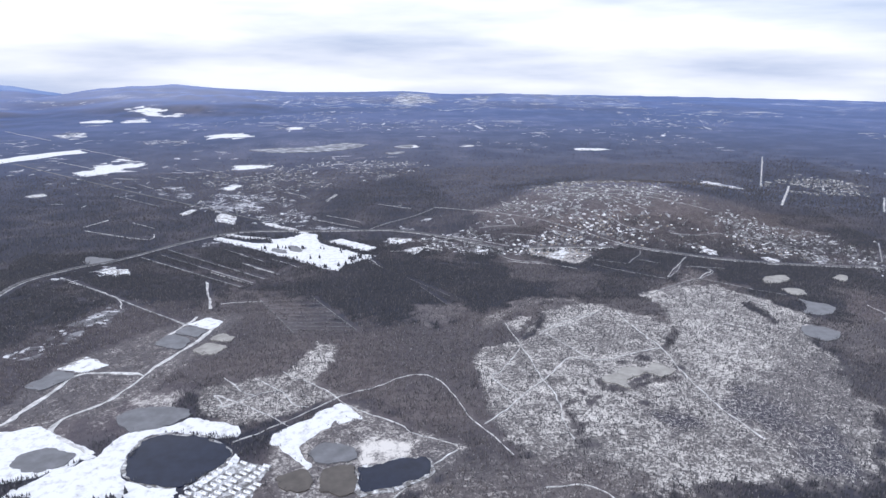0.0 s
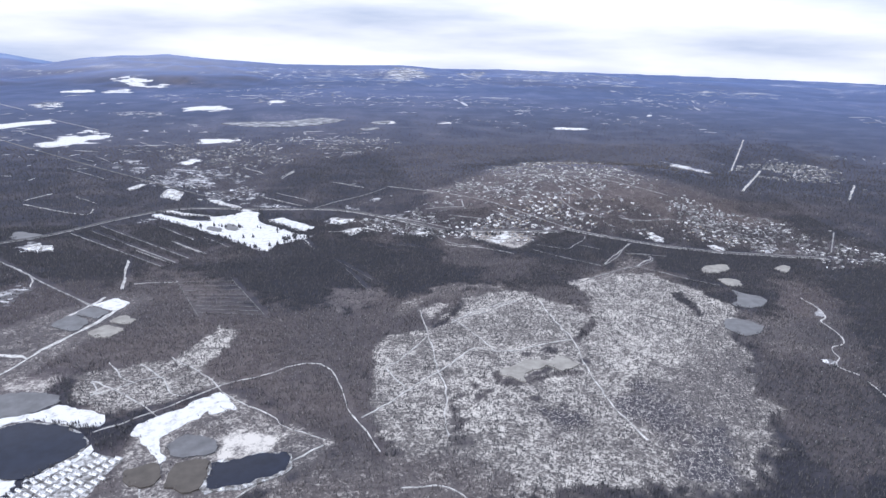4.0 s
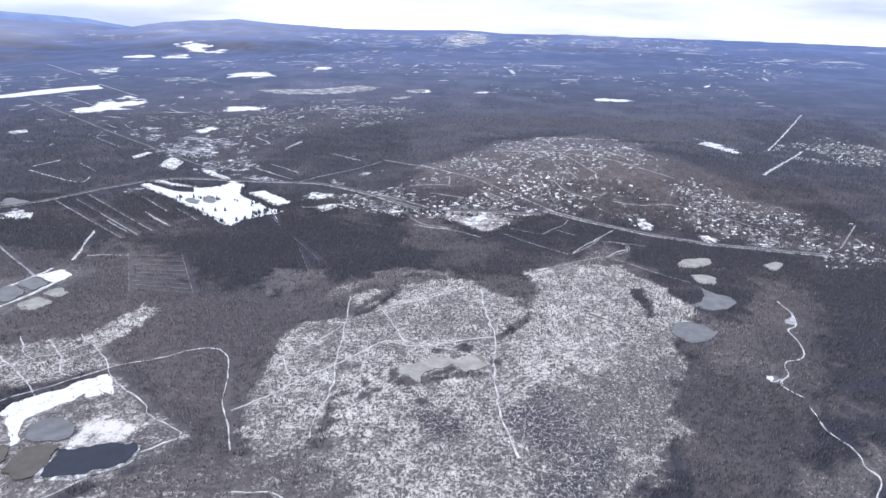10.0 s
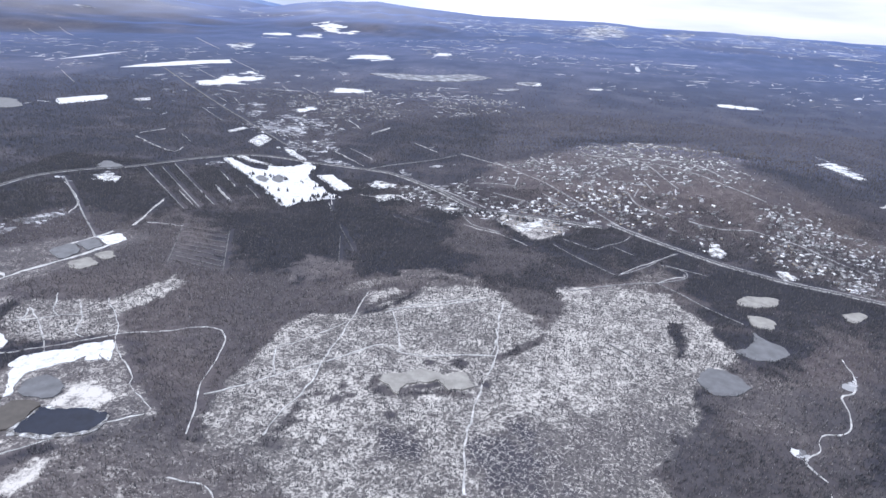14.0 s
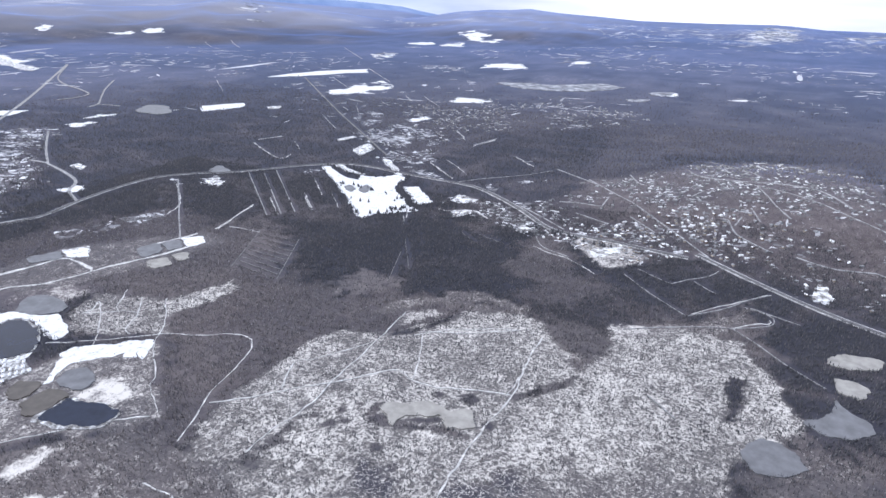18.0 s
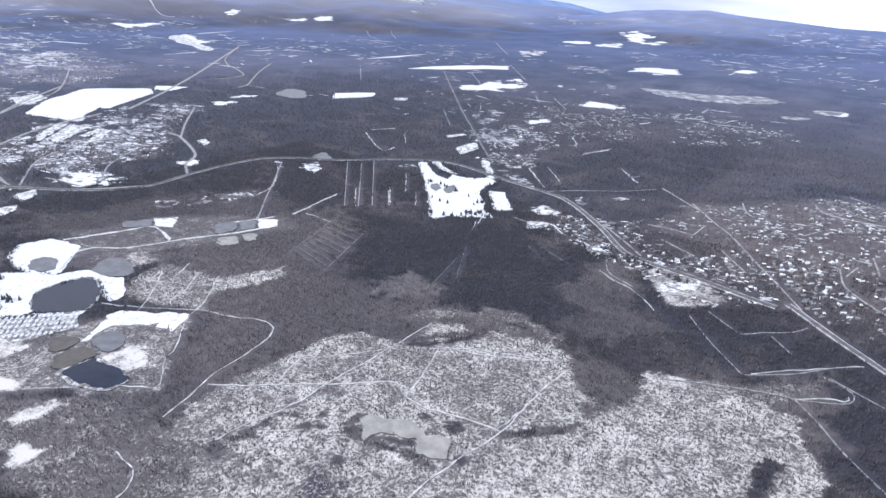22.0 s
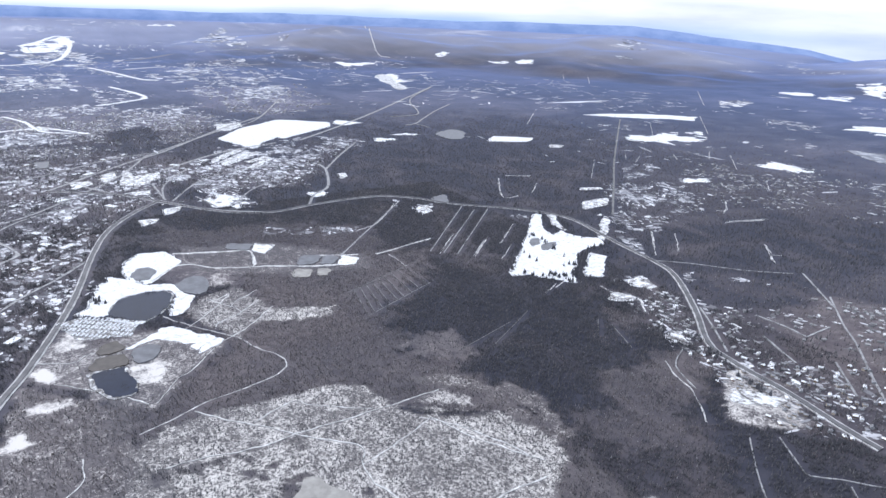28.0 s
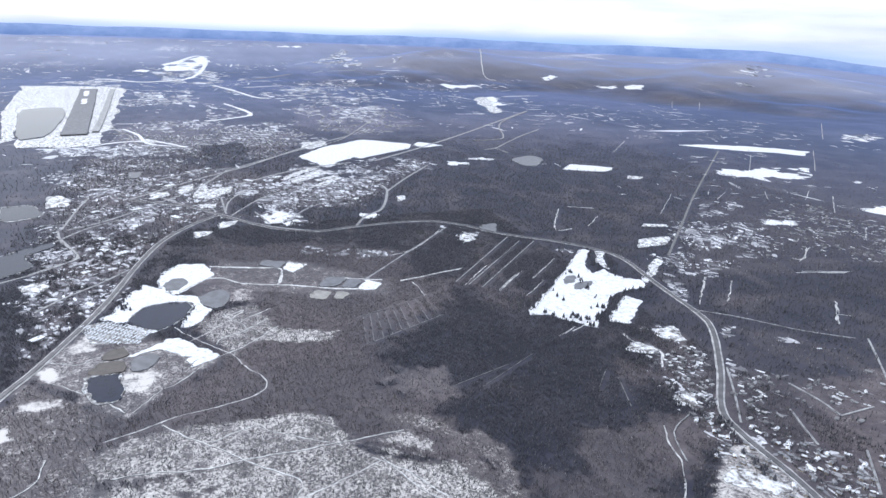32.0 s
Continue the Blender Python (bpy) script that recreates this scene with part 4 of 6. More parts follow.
pond("pit_pond", "water", [(6, 287), (19, 286), (28, 291), (43, 289), (42, 277), (33, 272), (20, 267), (6, 265), (5, 276)])
pond("pit_pool", "ice", [(-20, 305), (-10, 311), (4, 306), (5, 293), (-7, 290), (-18, 295)])
field("airfield_end", [(-1117, -40), (-1424, -110), (-1953, -180), (-1953, -162), (-1013, 2), (-977, -9)])
field("airfield", [(-2109, -208), (-2090, -26), (-2036, 116), (-1439, 150), (-1034, 165), (-933, 167), (-913, 106), (-924, 23)])
way("runway", "runway", 48, [(-1972, 15), (-1396, 72), (-1041, 105)])
field("snow_block", [(-1903, 12), (-1901, 26), (-1754, 41), (-1758, 28)])
field("snow_block", [(-1684, 34), (-1682, 47), (-1560, 60), (-1563, 48)])
field("snow_block", [(-1500, 53), (-1499, 64), (-1396, 75), (-1398, 64)])
field("snow_block", [(-1368, 66), (-1366, 77), (-1277, 87), (-1278, 76)])
field("snow_block", [(-1251, 78), (-1248, 88), (-1170, 97), (-1173, 87)])
field("snow_block", [(-1148, 88), (-1145, 98), (-1076, 106), (-1078, 96)])
way("apron", "lane", 22, [(-1963, 85), (-1387, 124), (-1075, 141)])
pond("airport_pond", "water", [(-1460, -81), (-1509, 10), (-1352, 42), (-1038, 61), (-985, 12)])
field("strip_field", [(-725, 1373), (-703, 1474), (-663, 1549), (-622, 1601), (-590, 1630), (-556, 1572), (-587, 1544), (-618, 1494), (-663, 1430)])
waste("town_waste", [(-959, 62), (-996, 173), (-883, 240), (-807, 120)])
waste("town_waste", [(-661, 96), (-725, 164), (-665, 218), (-590, 151)])
waste("town_waste", [(-507, 162), (-615, 253), (-676, 336), (-528, 302), (-463, 207)])
waste("town_waste", [(-1211, 261), (-1279, 390), (-1132, 409), (-1041, 277)])
waste("town_waste", [(-413, 199), (-499, 287), (-454, 330), (-344, 266)])
waste("town_waste", [(-561, 309), (-592, 401), (-478, 407), (-454, 330)])
waste("town_waste", [(-689, 457), (-679, 587), (-714, 661), (-522, 569), (-481, 456)])
waste("town_waste", [(-943, 386), (-1152, 528), (-1053, 566), (-861, 446)])
waste("town_waste", [(-3088, 59), (-2592, 457), (-2712, 627), (-2484, 248)])
waste("town_waste", [(-3690, -442), (-2807, 69), (-3277, 46), (-3058, -329)])
waste("town_waste", [(-2189, 620), (-2302, 962), (-1735, 993), (-1534, 679)])
way("trail_brook", "trail", 2, [(452, 450), (452, 431), (446, 412), (435, 404), (434, 387), (426, 369), (411, 362), (404, 348), (395, 338), (401, 325)])
way("trail_brook", "trail", 1.6, [(400, 317), (396, 298), (401, 282), (399, 267), (399, 257), (387, 242)])
waste("brook_ice", [(390, 345), (400, 345), (394, 338), (389, 340)])
waste("brook_ice", [(369, 367), (376, 367), (374, 363), (368, 364)])
waste("brook_ice", [(446, 430), (454, 431), (446, 417), (440, 415)])
way("hill_street", "lane", 2.2, [(288, 847), (357, 812), (402, 780), (434, 750), (473, 724)])
way("hill_street", "lane", 2.2, [(450, 675), (490, 656), (516, 622), (529, 605)])
way("hill_street", "lane", 2.2, [(627, 624), (569, 557)])
way("hill_street", "lane", 2.2, [(307, 961), (338, 907), (364, 845)])
way("hill_street", "lane", 2.2, [(602, 584), (598, 564), (593, 549)])
way("hill_street", "lane", 2.2, [(392, 680), (419, 672), (450, 675)])
way("hill_street", "lane", 2.2, [(357, 812), (374, 755), (387, 732)])
waste("hill_lots", [(404, 638), (419, 621), (407, 604), (399, 617)])
waste("hill_lots", [(452, 596), (466, 584), (451, 573)])
waste("hill_lots", [(490, 575), (533, 579), (539, 564), (495, 562)])
waste("hill_lots", [(473, 768), (481, 764), (471, 744)])
waste("hill_lots", [(568, 649), (579, 645), (568, 628), (560, 631)])
waste("hill_lots", [(634, 1060), (641, 1018), (648, 920), (629, 882), (625, 981)])
waste("hill_lots", [(628, 1306), (647, 1307), (623, 1263)])
waste("hill_lots", [(577, 538), (597, 535), (589, 524), (573, 527)])
waste("hill_lots", [(325, 577), (336, 573), (327, 570)])
way("trail_hook", "trail", 2, [(346, 537), (361, 551), (370, 555), (370, 562)])
way("trail_hook", "trail", 2, [(319, 547), (338, 570), (372, 607)])
pond("float_pond", "water", [(-267, 131), (-280, 148), (-319, 189), (-304, 195), (-275, 169), (-239, 188), (-213, 163), (-198, 149)])
way("pond_road", "lane", 4, [(-195, 155), (-220, 190), (-250, 218), (-273, 219), (-317, 198), (-362, 187)])
waste("town_waste", [(-281, 168), (-297, 200), (-261, 214), (-241, 192)])
waste("town_waste", [(-192, 183), (-196, 204), (-167, 206), (-172, 190)])
way("cross_road", "lane", 2.2, [(35, 763), (60, 790), (86, 809), (106, 824), (132, 852)])
way("cross_road", "lane", 2.2, [(135, 861), (160, 836), (200, 795)])
way("lot_cut", "trail", 3, [(61, 916), (104, 866)])
way("lot_cut", "trail", 2.5, [(86, 888), (93, 896)])
way("lot_cut", "trail", 2.5, [(-13, 949), (2, 1001)])
way("lot_cut", "trail", 2.5, [(23, 785), (-30, 838)])
way("lot_cut", "trail", 2.5, [(31, 812), (-13, 859)])
way("lot_cut", "trail", 2.5, [(-52, 984), (-45, 994), (-75, 1034)])
waste("road_lots", [(-59, 802), (-50, 874), (37, 790), (-2, 773)])
waste("road_lots", [(-8, 847), (13, 852), (50, 808), (34, 810)])
waste("road_lots", [(53, 820), (65, 831), (78, 814), (74, 803)])
waste("road_lots", [(104, 790), (137, 827), (145, 813), (114, 782)])
waste("road_lots", [(76, 761), (78, 775), (92, 759), (95, 747)])
waste("road_lots", [(55, 713), (88, 716), (82, 699)])
waste("road_lots", [(22, 724), (37, 724), (46, 706)])
waste("road_lots", [(69, 668), (87, 686), (96, 677), (83, 660)])
waste("road_lots", [(103, 678), (100, 689), (121, 667)])
waste("road_lots", [(125, 682), (123, 705), (138, 689), (132, 679)])
waste("road_lots", [(124, 660), (130, 668), (138, 657)])
waste("road_lots", [(156, 675), (160, 684), (177, 666), (175, 661)])
waste("road_lots", [(124, 723), (133, 733), (149, 712), (146, 705)])
waste("road_lots", [(198, 670), (221, 672), (227, 664), (213, 663)])
waste("road_lots", [(24, 863), (29, 878), (41, 860), (38, 852)])
field("road_lot", [(152, 653), (150, 662), (153, 667), (171, 653), (164, 654), (157, 650)])
field("park_field", [(226, 624), (225, 638), (237, 646), (252, 650), (251, 639), (234, 620)])
way("park_trail", "trail", 2, [(176, 622), (193, 613), (210, 608), (223, 600), (240, 586)])
way("park_trail", "dirt", 1.2, [(125, 606), (105, 625)])
way("park_trail", "dirt", 1.2, [(116, 629), (151, 615)])
way("hill_street", "lane", 2.2, [(171, 734), (196, 733), (216, 729)])
way("hill_street", "lane", 2.2, [(216, 728), (218, 755)])
way("hill_street", "lane", 2.2, [(195, 709), (215, 700), (230, 694)])
way("hill_street", "lane", 2.2, [(247, 712), (275, 688)])
way("hill_street", "lane", 2.2, [(134, 713), (164, 692), (192, 671)])
stamp("hamlet", [(-264, 1194), (-165, 1353), (105, 1367), (157, 1224), (32, 1068), (-111, 997)])
stamp("hamlet", [(-130, 1308), (50, 1355), (192, 1320), (208, 1195), (96, 1178), (-52, 1196)])
waste("town_waste", [(-187, 190), (-215, 227), (-253, 277), (-156, 266), (-102, 251), (-50, 228), (-23, 211)])
waste("town_waste", [(-300, 176), (-300, 226), (-341, 279), (-281, 274), (-230, 226), (-200, 188)])


def soft(a, n):
    for _ in range(2):
        for axis in (0, 1):
            c = np.cumsum(np.pad(a, [(n, n) if k == axis else (0, 0) for k in (0, 1)], mode="edge"), axis=axis)
            a = (np.take(c, range(2 * n, c.shape[axis]), axis) - np.take(c, range(0, c.shape[axis] - 2 * n), axis)) / (2 * n)
            a = a[:NY, :NX]
    return a


smooth_cover = {k: soft(cover[k], 4) for k in ("marsh", "birch", "suburb", "hamlet")}


def look_up(table, x, y, warp=0.0):
    if warp:
        x, y = x + warp * (2 * value_noise(x, y, 30, 5) - 1) + 0.5 * warp * (2 * value_noise(x, y, 9, 6) - 1), y + warp * (2 * value_noise(x, y, 30, 7) - 1)
    i, j = ((x - X0) / STEP).astype(int), ((y - Y0) / STEP).astype(int)
    ok = (i >= 0) & (i < NX) & (j >= 0) & (j < NY)
    return np.where(ok, table[np.clip(j, 0, NY - 1), np.clip(i, 0, NX - 1)], 0.0)


plots = []


def lay(name, edge, points, **values):
    """One stand, strand or patch of the land cover; edge is how softly it ends, in metres."""
    plots.append((edge, points, values))


lay("north_wood", 20, [(-323, 553), (-447, 640), (-562, 720), (-618, 893), (-753, 1073), (-732, 1332), (-591, 1350), (-135, 869), (-142, 805), (-221, 699), (-288, 639)], snow=0.0, brush=0.0, straw=0.0, spruce=1.25, birch=0.0)
lay("north_thinning", 15, [(-430, 747), (-451, 838), (-337, 766), (-284, 671)], brush=0.5, birch=0.4, spruce=0.6)
lay("brown_belt", 25, [(-532, 1390), (-374, 1559), (-42, 1217), (122, 1364), (157, 1248), (26, 1005), (-64, 836), (-242, 1012)], snow=0.05, brush=0.24, straw=0.0, spruce=0.55, birch=0.6)
lay("east_wood", 15, [(-49, 817), (2, 873), (33, 992), (83, 1127), (177, 1183), (228, 1009), (177, 958), (145, 839), (91, 802), (38, 778)], snow=0.0, brush=0.0, straw=0.0, spruce=1.25, birch=0.0)
lay("brown_slope", 12, [(96, 794), (155, 844), (232, 994), (261, 890), (188, 806), (120, 725)], snow=0.05, brush=0.24, straw=0.0, spruce=0.55, birch=0.6)
lay("brown_belt", 30, [(-294, 1178), (-48, 1234), (267, 1321), (484, 1360), (821, 1293), (645, 872), (526, 827), (451, 1134), (269, 997), (185, 914), (144, 1149), (-18, 1077), (-84, 916)], snow=0.05, brush=0.24, straw=0.0, spruce=0.55, birch=0.6)
lay("west_wood", 20, [(-564, 878), (-353, 1027), (-202, 907), (-142, 822), (-248, 694), (-324, 618)], snow=0.0, brush=0.0, straw=0.0, spruce=1.25, birch=0.0)
lay("hill_wood", 14, [(-19, 805), (-20, 1051), (144, 1149), (183, 937), (118, 808), (30, 765)], snow=0.0, brush=0.0, straw=0.0, spruce=1.25, birch=0.0)
lay("plain_wood", 60, [(565, 1908), (1103, 1983), (969, 1654), (384, 1460)], snow=0.0, brush=0.0)
lay("highway_wood", 8, [(-346, 381), (-269, 506), (-283, 571), (-199, 664), (-86, 581), (-192, 550), (-244, 468), (-266, 365), (-263, 338)], snow=0.0, brush=0.1, straw=0.0, spruce=1.0, birch=0.1)
lay("brown_strip", 8, [(-234, 326), (-266, 365), (-244, 468), (-192, 550), (-79, 562), (-123, 510), (-172, 449), (-205, 343)], snow=0.1, brush=0.7, straw=0.0, spruce=0.3, birch=0.6)
lay("lodge_wood", 10, [(-215, 593), (-184, 645), (-134, 747), (-6, 618), (-49, 554), (-104, 525)], snow=0.0, brush=0.15, straw=0.0, spruce=1.0, birch=0.1)
lay("scrub_belt", 14, [(-147, 427), (-94, 563), (-9, 530), (77, 493), (143, 491), (229, 511), (273, 552), (320, 554), (363, 544), (371, 488), (267, 428), (223, 447), (145, 395), (107, 358), (96, 310), (95, 273), (104, 245), (57, 234), (63, 292), (-1, 363), (-65, 338)], snow=0.15, brush=0.7, straw=0.15, spruce=0.38, birch=0.5)
lay("field_scrub", 8, [(-78, 537), (-23, 547), (17, 465), (23, 526), (56, 418), (47, 387), (-2, 370), (-3, 438), (-21, 453)], snow=0.16, brush=0.75, straw=0.1, spruce=0.3, birch=0.6)
lay("great_wood", 18, [(-76, 567), (8, 613), (55, 681), (108, 665), (203, 638), (237, 596), (281, 637), (325, 632), (345, 630), (357, 589), (319, 542), (258, 595), (221, 593), (190, 531), (166, 523), (121, 494), (77, 461), (26, 487), (-26, 537)], snow=0.0, brush=0.0, straw=0.0, spruce=1.25, birch=0.0)
lay("wood_lobe", 7, [(75, 458), (70, 499), (74, 556), (87, 560), (93, 502), (94, 463)], snow=0.15, brush=0.8, straw=0.1, spruce=0.35, birch=0.5)
lay("wood_lobe", 9, [(75, 641), (121, 680), (150, 663), (127, 624)], snow=0.02, brush=0.5, spruce=0.6, birch=0.4)
lay("wood_lobe", 9, [(160, 621), (189, 646), (215, 615), (224, 575), (187, 551), (164, 570)], snow=0.05, brush=0.55, spruce=0.5, birch=0.5)
lay("road_wood", 6, [(273, 633), (305, 655), (332, 655), (374, 614), (411, 583), (410, 558), (507, 526), (492, 488), (444, 500), (374, 507), (382, 550), (347, 593), (313, 602), (273, 590)], snow=0.0, brush=0.0, straw=0.0, spruce=1.25, birch=0.0)
lay("mid_wood", 10, [(192, 516), (222, 569), (266, 573), (309, 536), (257, 487), (226, 480)], snow=0.08, brush=0.35, straw=0.05, spruce=0.8, birch=0.2)
lay("thin_scrub", 10, [(229, 471), (263, 494), (320, 538), (359, 582), (369, 550), (270, 421)], snow=0.34, brush=0.85, straw=0.35, spruce=0.35, birch=0.4)
lay("dark_belt", 15, [(-18, 512), (-3, 557), (104, 603), (162, 533), (136, 492), (94, 478), (63, 462)], snow=0.0, brush=0.0, straw=0.0, spruce=1.25, birch=0.0)
lay("dark_belt", 15, [(178, 501), (199, 515), (249, 541), (281, 544), (313, 535), (263, 499), (225, 504)], snow=0.05, brush=0.25, straw=0.0, spruce=0.9, birch=0.2)
lay("east_lowland", 14, [(374, 507), (447, 509), (492, 488), (423, 321), (322, 297), (341, 351), (372, 402), (370, 441)], snow=0.18, brush=0.55, straw=0.2, spruce=0.5, birch=0.35)
lay("east_birch", 10, [(435, 473), (485, 471), (466, 426), (426, 422)], snow=0.05, brush=0.75, straw=0.0, spruce=0.22, birch=0.6)
lay("pond_wood", 7, [(391, 532), (442, 522), (447, 476), (413, 413), (384, 399), (378, 429), (371, 488)], snow=0.02, brush=0.1, straw=0.0, spruce=1.1, birch=0.0)
lay("brook_scrub", 9, [(381, 430), (415, 407), (405, 358), (362, 343), (349, 385)], snow=0.26, brush=0.8, straw=0.3, spruce=0.4, birch=0.3)
lay("bog", 2.5, [(99, 274), (88, 307), (88, 353), (89, 398), (105, 419), (134, 431), (158, 465), (171, 484), (200, 494), (223, 488), (242, 466), (261, 432), (268, 458), (274, 488), (309, 520), (351, 518), (369, 488), (384, 441), (376, 422), (351, 391), (349, 363), (326, 325), (306, 293), (104, 245)], snow=0.47, brush=0.6, straw=0.9, spruce=0.30, birch=0.0)
lay("bog_south", 7, [(94, 278), (95, 300), (160, 316), (255, 315), (329, 305), (300, 269), (286, 249), (272, 232), (135, 241), (97, 244)], snow=0.43, brush=0.6, straw=0.9, spruce=0.30, birch=0.0)
lay("bog_margin", 8, [(100, 273), (121, 280), (133, 267), (164, 239), (93, 244), (89, 262)], snow=0.35, brush=0.8, straw=0.5, spruce=0.3, birch=0.4)
lay("bog_rim", 2, [(94, 290), (89, 307), (89, 351), (90, 396), (106, 417), (114, 407), (99, 388), (97, 346), (96, 306), (101, 292)], snow=0.52)
lay("bright_bog", 12, [(129, 308), (136, 322), (163, 337), (185, 327), (190, 296), (171, 276), (136, 271)], snow=0.52)
lay("bright_bog", 10, [(274, 395), (314, 468), (344, 481), (346, 449), (319, 404), (288, 372)], snow=0.52)
lay("bright_bog", 10, [(234, 379), (274, 402), (294, 370), (263, 337), (238, 340)], snow=0.57)
lay("bright_bog", 9, [(130, 303), (136, 326), (166, 343), (184, 333), (181, 310), (162, 291)], snow=0.52)
lay("grey_bog", 8, [(159, 429), (223, 484), (250, 455), (232, 404), (179, 377)], snow=0.44)
lay("tussock_bog", 12, [(238, 321), (263, 344), (310, 369), (346, 368), (331, 326), (309, 294), (232, 276)], snow=0.26, seams=0.45, spruce=0.25, straw=0.6)
lay("dark_tussock", 9, [(227, 312), (255, 328), (277, 305), (263, 284), (233, 277)], snow=0.12, brush=0.1, straw=0.1, seams=0.9, spruce=0.2)
lay("dark_tussock", 8, [(233, 317), (259, 320), (260, 289), (234, 282)], snow=0.12, brush=0.1, straw=0.1, seams=0.9, spruce=0.2)
lay("dark_tussock", 10, [(240, 281), (275, 288), (277, 262), (255, 237), (233, 242)], snow=0.12, brush=0.1, straw=0.1, seams=0.9, spruce=0.2)
lay("dark_tussock", 6, [(179, 315), (198, 319), (202, 298), (183, 290)], snow=0.12, brush=0.1, straw=0.1, seams=0.9, spruce=0.2)
lay("wood_south", 16, [(357, 335), (391, 349), (400, 335), (430, 338), (423, 321), (335, 300)], snow=0.14, brush=0.5, straw=0.15, spruce=0.6, birch=0.3)
lay("wood_south", 16, [(348, 330), (406, 334), (404, 300), (357, 257), (315, 242), (322, 283)], snow=0.14, brush=0.5, straw=0.15, spruce=0.6, birch=0.3)
lay("heath", 9, [(368, 264), (415, 279), (375, 226), (357, 230)], snow=0.3, brush=0.8, straw=0.5, spruce=0.3, birch=0.3)
lay("notch_wood", 4, [(224, 499), (267, 501), (275, 470), (267, 453), (256, 457), (239, 469)], snow=0.18, brush=0.55, straw=0.25, spruce=0.5, birch=0.3)
lay("dark_pool", 2, [(345, 471), (355, 471), (351, 430), (346, 425), (346, 445)], snow=0.0, brush=0.0, straw=0.0, spruce=1.25, birch=0.0)
lay("arc_wood", 2, [(232, 392), (250, 406), (262, 424), (260, 433), (245, 413), (231, 398)], snow=0.1, straw=0.3, spruce=0.8)
lay("channel", 4, [(128, 285), (128, 310), (129, 335), (135, 333), (136, 305), (135, 284)], snow=0.14, straw=0.4, spruce=0.6)
lay("channel", 3, [(131, 334), (133, 364), (137, 362), (135, 333)], snow=0.2, spruce=0.4)
lay("bog_hole", 1.5, [(147.9, 342.3), (147.9, 344.5), (151.6, 345.3), (153.1, 344.5), (153.1, 341.5), (149.4, 340.8)], snow=0.06, straw=0.1, brush=0.3, spruce=0.5)
lay("bog_hole", 1.5, [(152.1, 351.4), (152.9, 353.6), (156.6, 355.1), (158.9, 353.6), (158.1, 351.4), (154.4, 349.9)], snow=0.06, straw=0.1, brush=0.3, spruce=0.5)
lay("bog_hole", 1.5, [(136.9, 330.4), (136.9, 332.7), (140.6, 334.2), (142.1, 332.7), (142.1, 330.4), (138.4, 329.7)], snow=0.06, straw=0.1, brush=0.3, spruce=0.5)
lay("bog_hole", 1.5, [(147.1, 328.4), (147.8, 330.7), (151.6, 332.2), (153.1, 330.7), (153.1, 328.4), (149.3, 327.7)], snow=0.06, straw=0.1, brush=0.3, spruce=0.5)
lay("bog_hole", 1.5, [(154.0, 334.4), (154.8, 336.7), (157.8, 338.2), (160.0, 336.7), (159.2, 334.4), (156.2, 333.7)], snow=0.06, straw=0.1, brush=0.3, spruce=0.5)
lay("bog_hole", 1.5, [(190.0, 345.4), (190.7, 347.7), (193.7, 349.2), (195.2, 347.7), (195.2, 345.4), (192.2, 344.7)], snow=0.06, straw=0.1, brush=0.3, spruce=0.5)
lay("bog_hole", 1.5, [(189.9, 379.3), (190.7, 381.6), (193.7, 383.1), (195.2, 381.6), (194.4, 378.6), (192.2, 377.8)], snow=0.06, straw=0.1, brush=0.3, spruce=0.5)
lay("bog_hole", 1.5, [(180.0, 322.4), (180.7, 324.7), (183.7, 326.2), (186.0, 324.7), (185.2, 322.4), (181.5, 321.7)], snow=0.06, straw=0.1, brush=0.3, spruce=0.5)
lay("lake_wood", 2, [(163, 348), (167, 361), (171, 348), (180, 347), (204, 354), (221, 352), (206, 347), (181, 342), (171, 339)], snow=0.12, straw=0.3, spruce=0.6)
lay("bog_hole", 1.5, [(185, 349), (184, 352), (190, 356), (198, 358), (202, 360), (204, 356), (199, 352), (192, 351)], snow=0.06, straw=0.1, brush=0.3, spruce=0.5)
lay("bog_hole", 1.5, [(191, 346), (192, 349), (197, 349), (197, 346)], snow=0.06, straw=0.1, brush=0.3, spruce=0.5)
lay("bog_hole", 1.5, [(168, 344), (169, 349), (174, 348), (173, 343)], snow=0.06, straw=0.1, brush=0.3, spruce=0.5)
lay("bog_hole", 1.5, [(226, 362), (228, 368), (232, 367), (231, 361)], snow=0.06, straw=0.1, brush=0.3, spruce=0.5)
lay("bog_hole", 2, [(207, 380), (206, 386), (213, 388), (217, 383), (213, 379)], snow=0.06, straw=0.1, brush=0.3, spruce=0.5)
lay("light_strand", 3, [(190, 338), (192, 344), (206, 350), (214, 347), (210, 340), (200, 336)], snow=0.6)
lay("pale_pad", 3, [(264, 502), (274, 510), (295, 510), (311, 519), (288, 494), (274, 482)], snow=0.55, straw=0.5, spruce=0.0, birch=0.1)
lay("light_strand", 4, [(134, 437), (129, 456), (143, 474), (157, 468), (148, 449)], snow=0.52, straw=0.5, spruce=0.1, birch=0.1)
lay("dark_strand", 2, [(128, 423), (144, 439), (159, 465), (170, 488), (162, 457), (148, 435)], snow=0.02, straw=0.0, brush=0.2, spruce=1.0)
lay("light_strand", 4, [(109, 451), (125, 478), (153, 504), (204, 504), (207, 491), (180, 497), (155, 492), (132, 467)], snow=0.36, brush=1.0, straw=0.5, spruce=0.1)
lay("light_strand", 5, [(62, 450), (65, 487), (73, 506), (83, 501), (77, 472)], snow=0.3, brush=1.0, straw=0.4, spruce=0.15)
